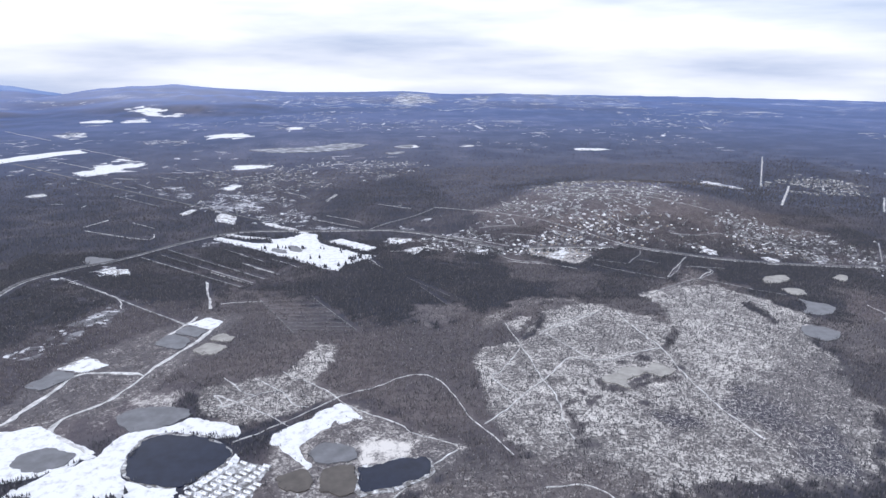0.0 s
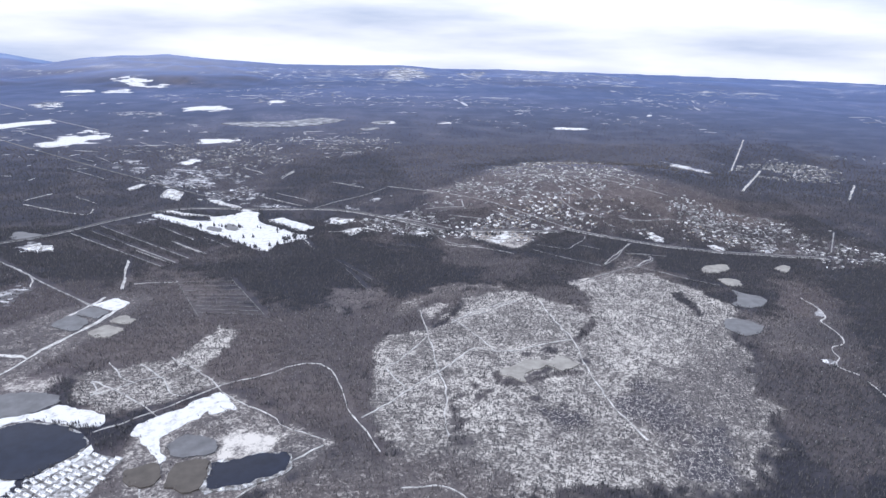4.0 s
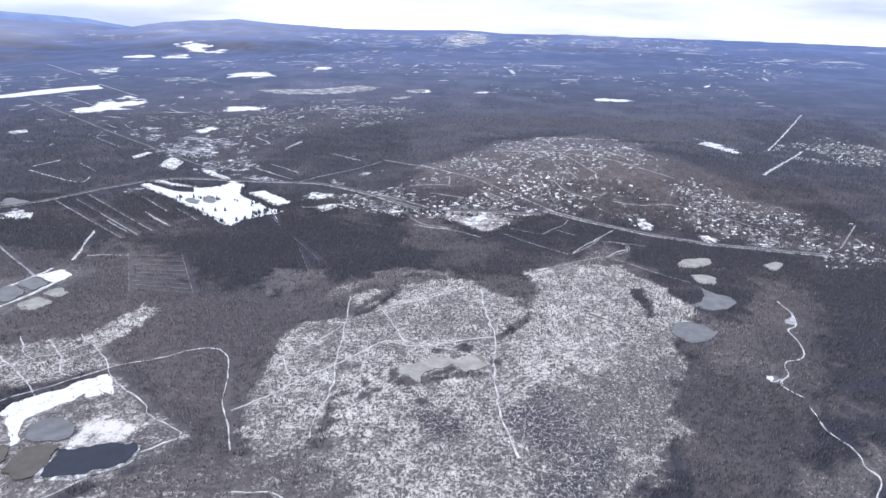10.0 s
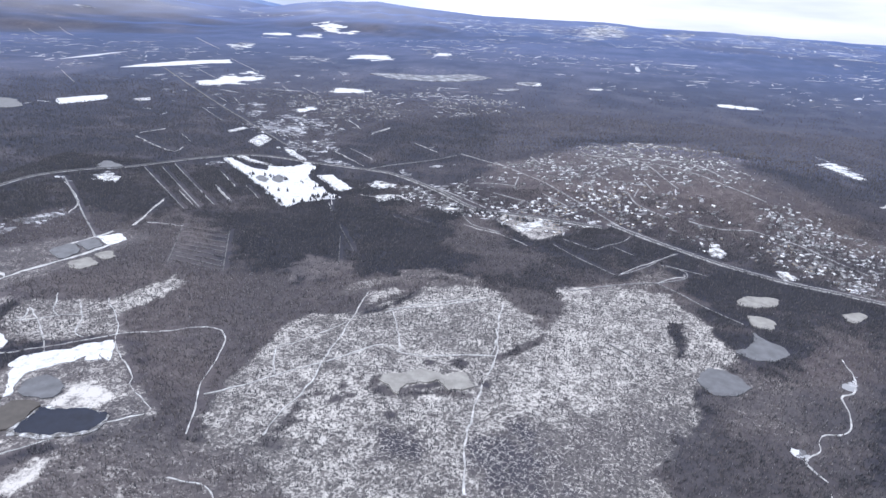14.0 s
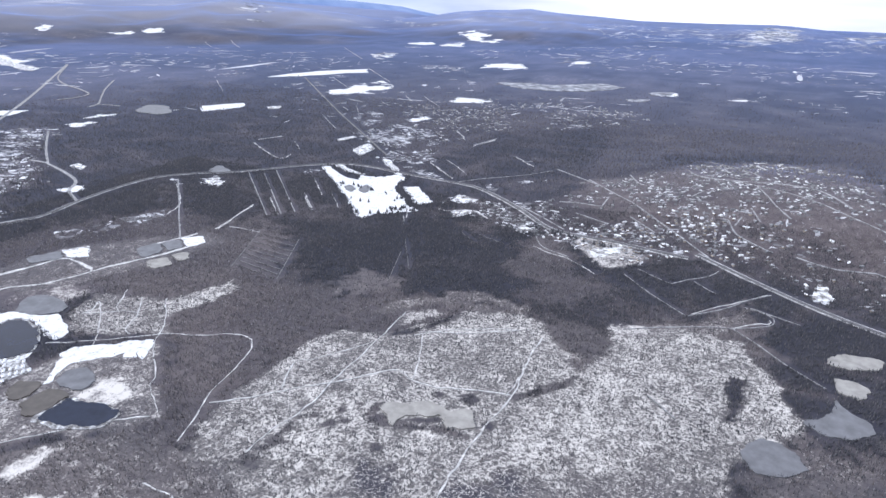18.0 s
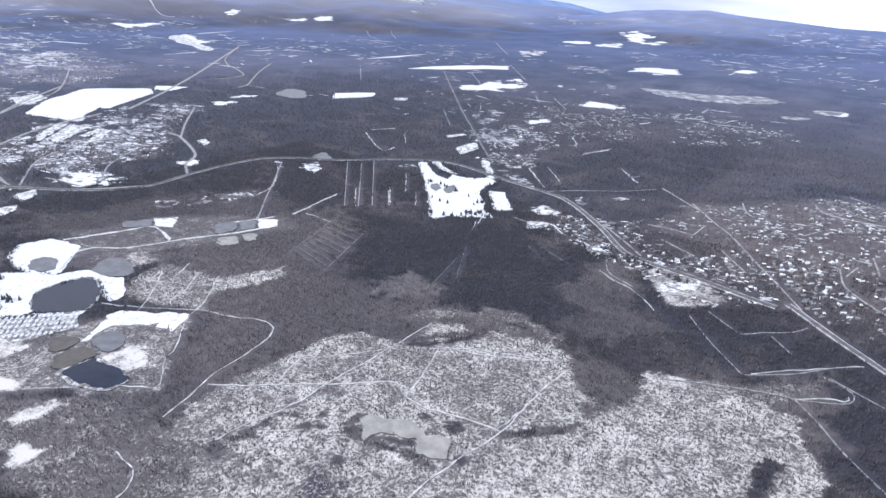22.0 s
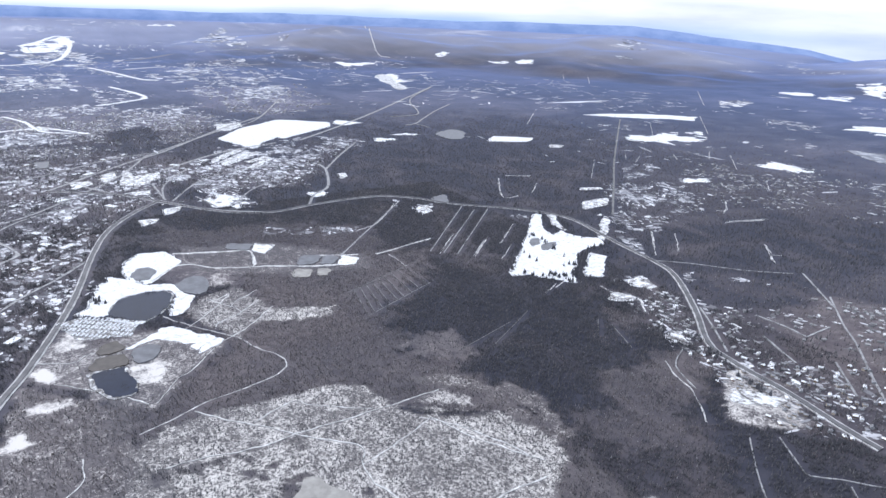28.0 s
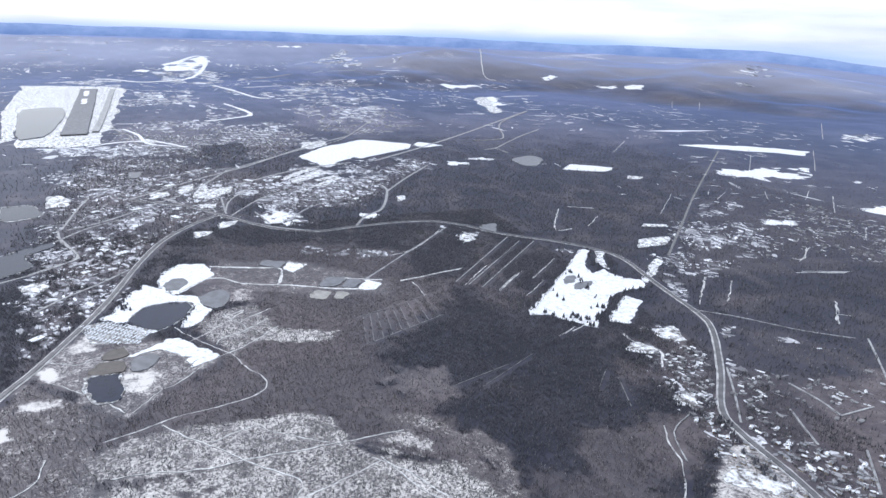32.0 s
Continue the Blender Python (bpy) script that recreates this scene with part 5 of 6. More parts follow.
lay("light_strand", 6, [(52, 472), (63, 508), (95, 505), (110, 483), (90, 465)], snow=0.22, brush=0.9, straw=0.3, spruce=0.25)
lay("light_strand", 5, [(135, 478), (147, 496), (188, 501), (205, 496), (197, 483)], snow=0.3, brush=0.9, straw=0.4, spruce=0.2)
lay("grove", 2, [(-86, 362), (-93, 384), (-47, 398), (-1, 364), (-46, 340), (-63, 336)], snow=0.36, brush=0.8, straw=0.8, spruce=0.25, birch=0.1)
lay("grove_strand", 2, [(-42, 397), (-25, 422), (-18, 446), (-4, 440), (-4, 417), (-17, 392), (-18, 379)], snow=0.46, brush=0.8, straw=0.9, spruce=0.22, birch=0.1)
lay("pit_ground", 3, [(-3, 354), (10, 350), (29, 325), (66, 295), (51, 279), (33, 261), (6, 263), (-37, 274), (-40, 314)], snow=0.38, brush=0.7, straw=0.5, spruce=0.05, birch=0.1)
lay("pit_ground", 5, [(-4, 232), (-44, 238), (-69, 256), (-17, 276), (20, 280), (20, 252)], snow=0.38, brush=0.7, straw=0.5, spruce=0.05, birch=0.1)
lay("pit_brush", 4, [(-61, 297), (-40, 286), (-34, 270), (-63, 274)], snow=0.3, brush=0.8, straw=0.3, spruce=0.2, birch=0.3)
lay("gravel_ground", 4, [(-212, 360), (-186, 443), (-110, 515), (-78, 509), (-100, 428), (-131, 369), (-176, 350)], snow=0.34, brush=0.8, straw=0.4, spruce=0.05, birch=0.2)
lay("south_brush", 6, [(3, 226), (23, 251), (47, 276), (77, 280), (102, 258), (83, 234), (89, 214)], snow=0.3, brush=0.8, straw=0.4, spruce=0.3, birch=0.4)
lay("town_wood", 5, [(-398, 467), (-384, 528), (-340, 550), (-303, 529), (-307, 495), (-343, 462)], snow=0.0, brush=0.05, straw=0.0, spruce=1.2, birch=0.0)
lay("town_wood", 5, [(-465, 390), (-467, 413), (-398, 427), (-355, 415), (-395, 376)], snow=0.0, brush=0.05, straw=0.0, spruce=1.2, birch=0.0)
lay("town_wood", 5, [(-746, 458), (-745, 514), (-594, 482), (-600, 434)], snow=0.0, brush=0.05, straw=0.0, spruce=1.2, birch=0.0)
lay("town_wood", 5, [(-879, 350), (-929, 433), (-786, 430), (-713, 340)], snow=0.0, brush=0.05, straw=0.0, spruce=1.2, birch=0.0)
lay("town_wood", 5, [(-200, 278), (-220, 295), (-149, 290), (-156, 271)], snow=0.0, brush=0.05, straw=0.0, spruce=1.2, birch=0.0)
lay("south_scrub", 7, [(45, 220), (49, 260), (77, 280), (116, 276), (138, 249), (109, 211)], snow=0.3, brush=0.8, straw=0.4, spruce=0.25, birch=0.4)
lay("park_ground", 2.5, [(209, 646), (210, 663), (237, 659), (270, 648), (277, 639), (259, 608), (244, 597), (228, 616)], snow=0.62, brush=0.7, straw=0.4, spruce=0.02, birch=0.05)
lay("wood_lobe", 10, [(192, 516), (197, 573), (225, 586), (260, 565), (241, 527), (221, 502)], snow=0.14, brush=0.6, straw=0.1, spruce=0.4, birch=0.35)
lay("light_strand", 4, [(139, 505), (164, 514), (194, 508), (200, 496), (172, 499), (145, 493)], snow=0.34, brush=0.9, straw=0.4, spruce=0.2, birch=0.2)
lay("wood_lobe", 9, [(165, 572), (170, 639), (206, 626), (218, 579), (191, 559)], snow=0.15, brush=0.65, straw=0.15, spruce=0.4, birch=0.35)
lay("wood_lobe", 8, [(44, 414), (62, 462), (101, 453), (95, 419), (74, 401)], snow=0.16, brush=0.7, straw=0.15, spruce=0.35, birch=0.4)
lay("bank_snow", 3, [(6, 305), (12, 313), (27, 305), (40, 306), (32, 296), (22, 288), (8, 289)], snow=0.82, straw=0.2, spruce=0.0, birch=0.0)
lay("bank_drift", 3, [(-11, 228), (-16, 240), (-6, 245), (7, 247), (4, 237)], snow=0.82, straw=0.2, spruce=0.0, birch=0.0)
lay("bank_drift", 3, [(-69, 256), (-53, 270), (-35, 263), (-32, 249), (-40, 244)], snow=0.82, straw=0.2, spruce=0.0, birch=0.0)
lay("bank_drift", 3, [(26, 239), (31, 254), (38, 255), (43, 241), (40, 228), (31, 228)], snow=0.82, straw=0.2, spruce=0.0, birch=0.0)
lay("bank_drift", 3, [(53, 220), (56, 230), (68, 232), (75, 223), (68, 217)], snow=0.82, straw=0.2, spruce=0.0, birch=0.0)


def depth_inside(points, x, y):
    """How far each place lies inside an outline; outside it is negative."""
    gap = np.full(x.shape, 1e9)
    for (xa, ya), (xb, yb) in zip(points, points[1:] + points[:1]):
        dx, dy = xb - xa, yb - ya
        s = np.clip(((x - xa) * dx + (y - ya) * dy) / (dx * dx + dy * dy + 1e-9), 0, 1)
        gap = np.minimum(gap, np.hypot(x - xa - s * dx, y - ya - s * dy))
    return np.where(inside(points, x, y), gap, -gap)


def in_dark_wood(x, y):
    """Whether a place lies in one of the dense woods, where nobody has built."""
    hit = np.zeros(x.shape, bool)
    for edge, points, values in plots:
        if values.get("spruce", 0) >= 0.9:
            hit |= inside(points, x, y)
    return hit


def land(x, y):
    """What covers the land at each place: snow, brush, straw and frozen seams of the ground, and how thick spruce and birch stand."""
    town, marsh, birch = look_up(smooth_cover["suburb"], x, y, 10), look_up(smooth_cover["marsh"], x, y, 10), look_up(smooth_cover["birch"], x, y, 18)
    lumps = value_noise(x, y, 34, 14) * 0.6 + value_noise(x, y, 12, 15) * 0.4
    far = np.clip((np.hypot(x - 250, y - 120) - 1000) / 600, 0, 1)
    stand = value_noise(x, y, 520, 18) * 0.4 + value_noise(x * 0.6, y, 170, 19) * 0.33 + value_noise(x, y * 0.7, 55, 20) * 0.27
    # far ridges get extra snow and brush, partly to pale them like haze
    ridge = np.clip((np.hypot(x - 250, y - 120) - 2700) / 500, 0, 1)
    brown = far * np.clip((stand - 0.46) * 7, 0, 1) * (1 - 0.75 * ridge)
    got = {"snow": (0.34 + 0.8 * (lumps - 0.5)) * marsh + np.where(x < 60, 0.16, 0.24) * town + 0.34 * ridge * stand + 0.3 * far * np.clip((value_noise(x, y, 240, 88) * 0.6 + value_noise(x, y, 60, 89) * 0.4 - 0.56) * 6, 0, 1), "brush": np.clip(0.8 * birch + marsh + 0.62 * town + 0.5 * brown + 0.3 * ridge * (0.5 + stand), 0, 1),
           # pale ridge tint and sheen growing over the far land stand in for haze
           "straw": 0.0 * x, "seams": 0.0 * x, "ridge_haze": np.clip((terrain(x, y) - 5) / 32, 0, 1) * ridge * (0.45 + 0.8 * stand), "frost_haze": np.clip((np.hypot(x - 250, y - 120) - 700) / 1700, 0, 1), "spruce": np.clip(1 - 0.97 * marsh - 0.8 * birch - np.where(x < 60, 0.3, 0.5) * town - 0.6 * brown, 0.02, 1), "birch": np.clip(0.9 * birch + 0.4 * town + 0.05 * marsh + 0.5 * brown, 0, 1)}
    for edge, points, values in plots:
        xs, ys = [p[0] for p in points], [p[1] for p in points]
        m = 2 * edge + 6
        k = np.nonzero((x > min(xs) - m) & (x < max(xs) + m) & (y > min(ys) - m) & (y < max(ys) + m))[0]
        if not len(k):
            continue
        px, py = x[k], y[k]
        wave = 0.9 * edge * (2 * value_noise(px, py, 5.0 * edge + 4, 80) - 1) + 0.9 * edge * (2 * value_noise(px, py, 1.5 * edge + 3, 81) - 1) + 0.9 * edge * (2 * value_noise(px, py, 0.3 * edge + 1.6, 82) - 1)
        w = np.clip((depth_inside(points, px, py) + wave) / (1.6 * edge) + 0.5, 0, 1)
        w = w * w * (3 - 2 * w)
        for name, value in values.items():
            got[name][k] = got[name][k] * (1 - w) + value * w
    # uneven everywhere: drifts and bare spots in the open, wisps of birch in the woods
    mottle = 0.3 * value_noise(x, y, 14, 83) + 0.7 * value_noise(x, y, 5.5, 84) - 0.5
    broad = value_noise(x, y, 48, 85) - 0.5
    wisp = np.clip(1 - 5 * np.abs(value_noise(x, 1.7 * y, 70, 86) - 0.5), 0, 1) * np.clip(1.6 * value_noise(x, y, 26, 87) - 0.2, 0, 1) * np.clip(got["spruce"], 0, 1)
    got["snow"] = got["snow"] * (1 + 0.95 * mottle + 0.35 * broad) + 0.16 * wisp * (1 - far)
    got["brush"] = np.clip(got["brush"] * (1 + 0.8 * broad + 0.5 * mottle) + 0.12 * (mottle + broad) + 0.55 * wisp, 0, 1)
    got["spruce"] = np.clip(got["spruce"] * (1 + 1.5 * mottle) - 0.5 * wisp, 0, 1.3)
    got["birch"] = np.clip(got["birch"] + 0.35 * wisp, 0, 1)
    return got


def far_range():
    """The last range, as a plain backdrop all round, with blue haze in its colour and glow."""
    turn = np.radians(np.arange(-180, 180, 0.5))
    az = np.degrees(turn)
    top = np.interp(az, REAR_AZ + (-23, -20, 48, 75, 180), REAR_Z + (-60, -90, -90, 130, 160))
    top = top + 14 * (value_noise(az, 0 * az, 5, 91) - 0.5) + 6 * (value_noise(az, 0 * az, 1.7, 92) - 0.5)
    verts, faces, n = [], [], len(turn)
    for r, z in ((4330, -40 + 0 * top), (4500, 0.72 * top), (4600, top), (4640, top - 6), (4700, -200 + 0 * top)):
        verts += [(250 + r * math.sin(a), 120 + r * math.cos(a), float(h)) for a, h in zip(turn, z)]
    for s in range(4):
        faces += [(s * n + k, s * n + (k + 1) % n, (s + 1) * n + (k + 1) % n, (s + 1) * n + k) for k in range(n)]
    m = material("hazed_range", (0.16, 0.2, 0.32), 1.0)
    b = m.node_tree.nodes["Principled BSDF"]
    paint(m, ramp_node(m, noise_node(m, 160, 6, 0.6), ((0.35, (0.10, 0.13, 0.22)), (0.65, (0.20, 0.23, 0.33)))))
    # faint blue emission for the haze in front of the range
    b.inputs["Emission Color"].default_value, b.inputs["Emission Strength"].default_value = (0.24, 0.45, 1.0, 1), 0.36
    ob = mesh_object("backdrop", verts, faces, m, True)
    tagged(ob, "last mountain range on the horizon, blue with painted haze", "mountains", kind="structure")


def stations(parts, reach):
    """Lines of the ground's grid: given steps over given stretches, then wider and wider to both sides."""
    core = np.concatenate([np.arange(a, b, d) for a, b, d in parts])
    step, out, d = parts[0][2], [], 0.0
    while d < 2 * reach:
        step *= 1.032
        d += step
        out.append(d)
    out = np.array(out)
    lo, hi = core[0], core[-1]
    return np.concatenate([lo - out[out < lo + reach][::-1], core, hi + out[out < reach - hi]])


def ground():
    xs = stations(((-420, -240, 4.5), (-240, 470, 2.2), (470, 660, 4.5)), 4900)
    ys = stations(((150, 220, 4.5), (220, 570, 2.2), (570, 1000, 4.5)), 5050)
    x, y = [a.ravel() for a in np.meshgrid(xs, ys)]
    nx, ny = len(xs), len(ys)
    me = bpy.data.meshes.new("ground")
    k = (np.arange(ny - 1)[:, None] * nx + np.arange(nx - 1)).ravel()
    quads = np.stack([k, k + 1, k + nx + 1, k + nx], 1)
    me.vertices.add(len(x))
    me.vertices.foreach_set("co", np.stack([x, y, terrain(x, y)], 1).ravel())
    me.loops.add(quads.size)
    me.loops.foreach_set("vertex_index", quads.ravel())
    me.polygons.add(len(quads))
    me.polygons.foreach_set("loop_start", np.arange(0, quads.size, 4))
    me.update(calc_edges=True)
    me.polygons.foreach_set("use_smooth", np.ones(len(quads), bool))
    got = land(x, y)
    for name, key in (("snow", "snow"), ("brush", "brush"), ("seams", "seams"), ("bog", "straw"), ("ridge_haze", "ridge_haze"), ("frost_haze", "frost_haze")):
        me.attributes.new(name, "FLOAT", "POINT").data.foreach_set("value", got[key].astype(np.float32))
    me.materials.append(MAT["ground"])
    tagged(new("ground", me), "winter valley floor of scrub, bog and patchy snow", "ground", kind="structure")


ground()
far_range()


# ---- woods ----
def joined(name, verts, tris, mat, label, category):
    me = bpy.data.meshes.new(name)
    me.vertices.add(len(verts))
    me.vertices.foreach_set("co", verts.astype(np.float32).ravel())
    me.loops.add(tris.size)
    me.loops.foreach_set("vertex_index", tris.astype(np.int32).ravel())
    me.polygons.add(len(tris))
    me.polygons.foreach_set("loop_start", np.arange(0, tris.size, 3))
    me.update(calc_edges=True)
    me.materials.append(mat)
    return tagged(new(name, me), label, category, kind="stuff")


def cones(x, y, height, radius, sides=3, waist=0.12):
    """Slim crowns: a low skirt ring and a leaning tip for each tree."""
    n = len(x)
    turn = rng.uniform(0, 6.28, n)
    z = terrain(x, y)
    ring = np.arange(sides) / sides * 2 * math.pi
    wob = rng.uniform(0.7, 1.3, (n, sides))
    rx = x[:, None] + radius[:, None] * wob * np.cos(turn[:, None] + ring)
    ry = y[:, None] + radius[:, None] * wob * np.sin(turn[:, None] + ring)
    rz = (z + waist * height)[:, None] + 0 * rx
    tip = np.stack([x + rng.normal(0, 0.06, n) * height, y + rng.normal(0, 0.06, n) * height, z + height], 1)
    verts = np.concatenate([np.stack([rx, ry, rz], 2).reshape(n, sides, 3), tip[:, None]], 1)
    base = np.arange(n)[:, None] * (sides + 1)
    tris = np.stack([np.stack([base[:, 0] + k, base[:, 0] + (k + 1) % sides, base[:, 0] + sides], 1) for k in range(sides)], 1)
    return verts.reshape(-1, 3), tris.reshape(-1, 3)


def scatter(count, x0, x1, y0, y1):
    return rng.uniform(x0, x1, count), rng.uniform(y0, y1, count)


def woods():
    bands = ((560000, -330, 640, 170, 720, 1.3), (360000, -900, 1000, 150, 1250, 1.75), (150000, -1480, 1090, -150, 1900, 2.1))
    for band, (count, xa, xb, ya, yb, size) in enumerate(bands):
        x, y = scatter(count, xa, xb, ya, yb)
        if band:
            pa, pb, pc, pd = bands[band - 1][1:5]
            ok = ~((x > pa) & (x < pb) & (y > pc) & (y < pd))
            x, y = x[ok], y[ok]
        r = np.hypot(x - 250, y - 120)
        ok = rng.uniform(0, 1, len(x)) > np.clip((r - 850) / 850, 0, 1) ** 0.9
        x, y = x[ok], y[ok]
        free = (look_up(cover["clear"], x, y) < 0.5) & (look_up(cover["road"], x, y) < 0.5) & (look_up(cover["water"], x, y) < 0.5)
        x, y = x[free], y[free]
        got = land(x, y)
        town = look_up(smooth_cover["suburb"], x, y, 10)
        pick = rng.uniform(0, 1, len(x))
        thick = np.clip(got["spruce"], 0, 1)
        s = pick < 0.72 * thick
        open_ = 1 - thick[s]
        h = size * rng.uniform(1.0, 2.4, s.sum()) * (1 + 0.25 * town[s]) * (1 - 0.2 * open_)
        v, f = cones(x[s], y[s], h, h * (0.14 - 0.05 * open_))
        joined("spruce_wood", v, f, MAT["spruce"], "dark spruce wood of many slim trees on the valley floor", "forest")
        b = ~s & (pick > 1 - 0.6 * got["birch"])
        h = size * rng.uniform(0.8, 1.7, b.sum())
        v, f = cones(x[b], y[b], h, 0.17 * h, 3, 0.2)
        joined("birch_wood", v, f, MAT["birch"], "bare grey-brown birch wood and scrub", "forest")


# ---- buildings ----
def empty(name, m, label, category, group=""):
    ob = new(name)
    ob.empty_display_size = 0.5
    ob.matrix_basis = m
    return tagged(ob, label, category, group)


def part(name, bm, mat, parent, label=""):
    me = bpy.data.meshes.new(name)
    bm.to_mesh(me)
    bm.free()
    me.materials.append(mat)
    ob = new(name, me)
    ob.parent = parent
    return tagged(ob, label)


def box(bm, x0, x1, y0, y1, z0, z1):
    v = [bm.verts.new((x, y, z)) for z in (z0, z1) for x, y in ((x0, y0), (x1, y0), (x1, y1), (x0, y1))]
    for f in ((3, 2, 1, 0), (4, 5, 6, 7), (0, 1, 5, 4), (1, 2, 6, 5), (2, 3, 7, 6), (3, 0, 4, 7)):
        bm.faces.new([v[k] for k in f])


def prism(bm, length, width, z0, z1, thick):
    """Two roof slopes with thickness and open eaves."""
    for s in (-1, 1):
        a = [(-length, s * width, z0), (length, s * width, z0), (length, 0, z1), (-length, 0, z1)]
        v = [bm.verts.new(p) for p in a] + [bm.verts.new((x, y, z + thick)) for x, y, z in a]
        order = ((3, 2, 1, 0), (4, 5, 6, 7), (0, 1, 5, 4), (1, 2, 6, 5), (2, 3, 7, 6), (3, 0, 4, 7))
        for f in order:
            bm.faces.new([v[k] for k in (f if s < 0 else f[::-1])])


def plain(name, low, high, size=1.0, rough=0.8):
    m = material(name, low, rough)
    return paint(m, ramp_node(m, noise_node(m, size, 4), ((0.3, low), (0.7, high))))


WALLS = {"brown": plain("brown_siding", (0.13, 0.085, 0.06), (0.2, 0.14, 0.1)), "grey": plain("grey_siding", (0.22, 0.23, 0.25), (0.32, 0.33, 0.35)),
         "tan": plain("tan_siding", (0.36, 0.31, 0.25), (0.46, 0.41, 0.35)), "white": plain("white_siding", (0.6, 0.6, 0.6), (0.72, 0.72, 0.72))}
ROOFS = {"snow": plain("roof_snow", (0.74, 0.76, 0.80), (0.84, 0.86, 0.9)), "shingle": plain("grey_shingle", (0.12, 0.12, 0.13), (0.42, 0.43, 0.46), 0.8)}
worn = material("worn_roofs", SNOW, 0.8)
ROOFS["worn"] = paint(worn, ramp_node(worn, island_node(worn), ((0.0, (0.10, 0.10, 0.11)), (0.5, (0.30, 0.30, 0.31)), (1.0, (0.74, 0.75, 0.78)))))
DARK = plain("dark_glass", (0.03, 0.035, 0.045), (0.05, 0.055, 0.07), 1.0, 0.2)
WOOD = plain("bark", (0.05, 0.04, 0.035), (0.09, 0.075, 0.065), 0.3)


def house(wall, roof, long_, wide, high, label, group, name="house", category="house"):
    ob = empty(name, Matrix.Identity(4), label, category, group)
    bm = bmesh.new()
    box(bm, -long_, long_, -wide, wide, -0.8, high)
    peak = high + 0.62 * wide
    for s in (-1, 1):
        v = [bm.verts.new(p) for p in ((s * long_, -wide, high), (s * long_, wide, high), (s * long_, 0, peak))]
        bm.faces.new(v if s > 0 else v[::-1])
    part("wall", bm, WALLS[wall], ob)
    bm = bmesh.new()
    prism(bm, long_ + 0.15, wide + 0.2, high - 0.1, peak, 0.14)
    part("roof", bm, ROOFS[roof], ob, "snow-covered gable roof" if roof == "snow" else "grey shingle roof with melting snow")
    bm = bmesh.new()
    box(bm, 0.3 * long_, 0.3 * long_ + 0.28, 0.2, 0.46, high + 0.2, peak + 0.4)
    part("chimney", bm, WALLS["brown"], ob)
    bm = bmesh.new()
    box(bm, -0.2, 0.2, -wide - 0.03, -wide + 0.02, 0.0, 0.5)
    part("door", bm, WOOD, ob)
    for s in (-0.6, 0.55):
        bm = bmesh.new()
        box(bm, s * long_ - 0.22, s * long_ + 0.22, -wide - 0.03, -wide + 0.02, 0.35, 0.65)
        part("window", bm, DARK, ob)
    return ob


def flat_building(wall, long_, wide, high, label, group):
    ob = empty("warehouse", Matrix.Identity(4), label, "building", group)
    bm = bmesh.new()
    box(bm, -long_, long_, -wide, wide, -0.8, high)
    part("wall", bm, WALLS[wall], ob)
    bm = bmesh.new()
    box(bm, -long_ - 0.1, long_ + 0.1, -wide - 0.1, wide + 0.1, high + 0.004, high + 0.25)
    part("roof", bm, ROOFS["snow"], ob, "flat roof under smooth snow")
    for s in (-0.5, 0.0, 0.5):
        bm = bmesh.new()
        box(bm, s * long_ - 0.5, s * long_ + 0.5, -wide - 0.04, -wide + 0.02, 0.0, 0.8)
        part("loading_door", bm, WALLS["grey"], ob)
    bm = bmesh.new()
    box(bm, 0.2 * long_, 0.2 * long_ + 0.8, -0.3, 0.4, high + 0.24, high + 0.7)
    part("roof_vent", bm, WALLS["grey"], ob)
    return ob


def placed(proto, x, y, turn):
    return pose(float(x), float(y), float(terrain(x, y)), 0, 0, float(turn))


def open_spot(x, y):
    return (look_up(cover["clear"], x, y) < 0.5) & (look_up(cover["road"], x, y) < 0.5) & (look_up(cover["water"], x, y) < 0.5)


def lots(x0, x1, y0, y1, pitch, chance):
    """Building plots on a loose grid inside the settled land."""
    x, y = [a.ravel() for a in np.meshgrid(np.arange(x0, x1, pitch), np.arange(y0, y1, pitch))]
    x, y = x + rng.uniform(-0.38, 0.38, len(x)) * pitch, y + rng.uniform(-0.38, 0.38, len(x)) * pitch
    loose = 0.6 * look_up(smooth_cover["hamlet"], x, y, 25) * (value_noise(x, y, 40, 44) > 0.42)
    ok = (np.maximum(look_up(smooth_cover["suburb"], x, y, 25), loose) > rng.uniform(0.15, 0.85, len(x))) & open_spot(x, y) & (rng.uniform(0, 1, len(x)) < chance) & ~in_dark_wood(x, y)
    return x[ok], y[ok]


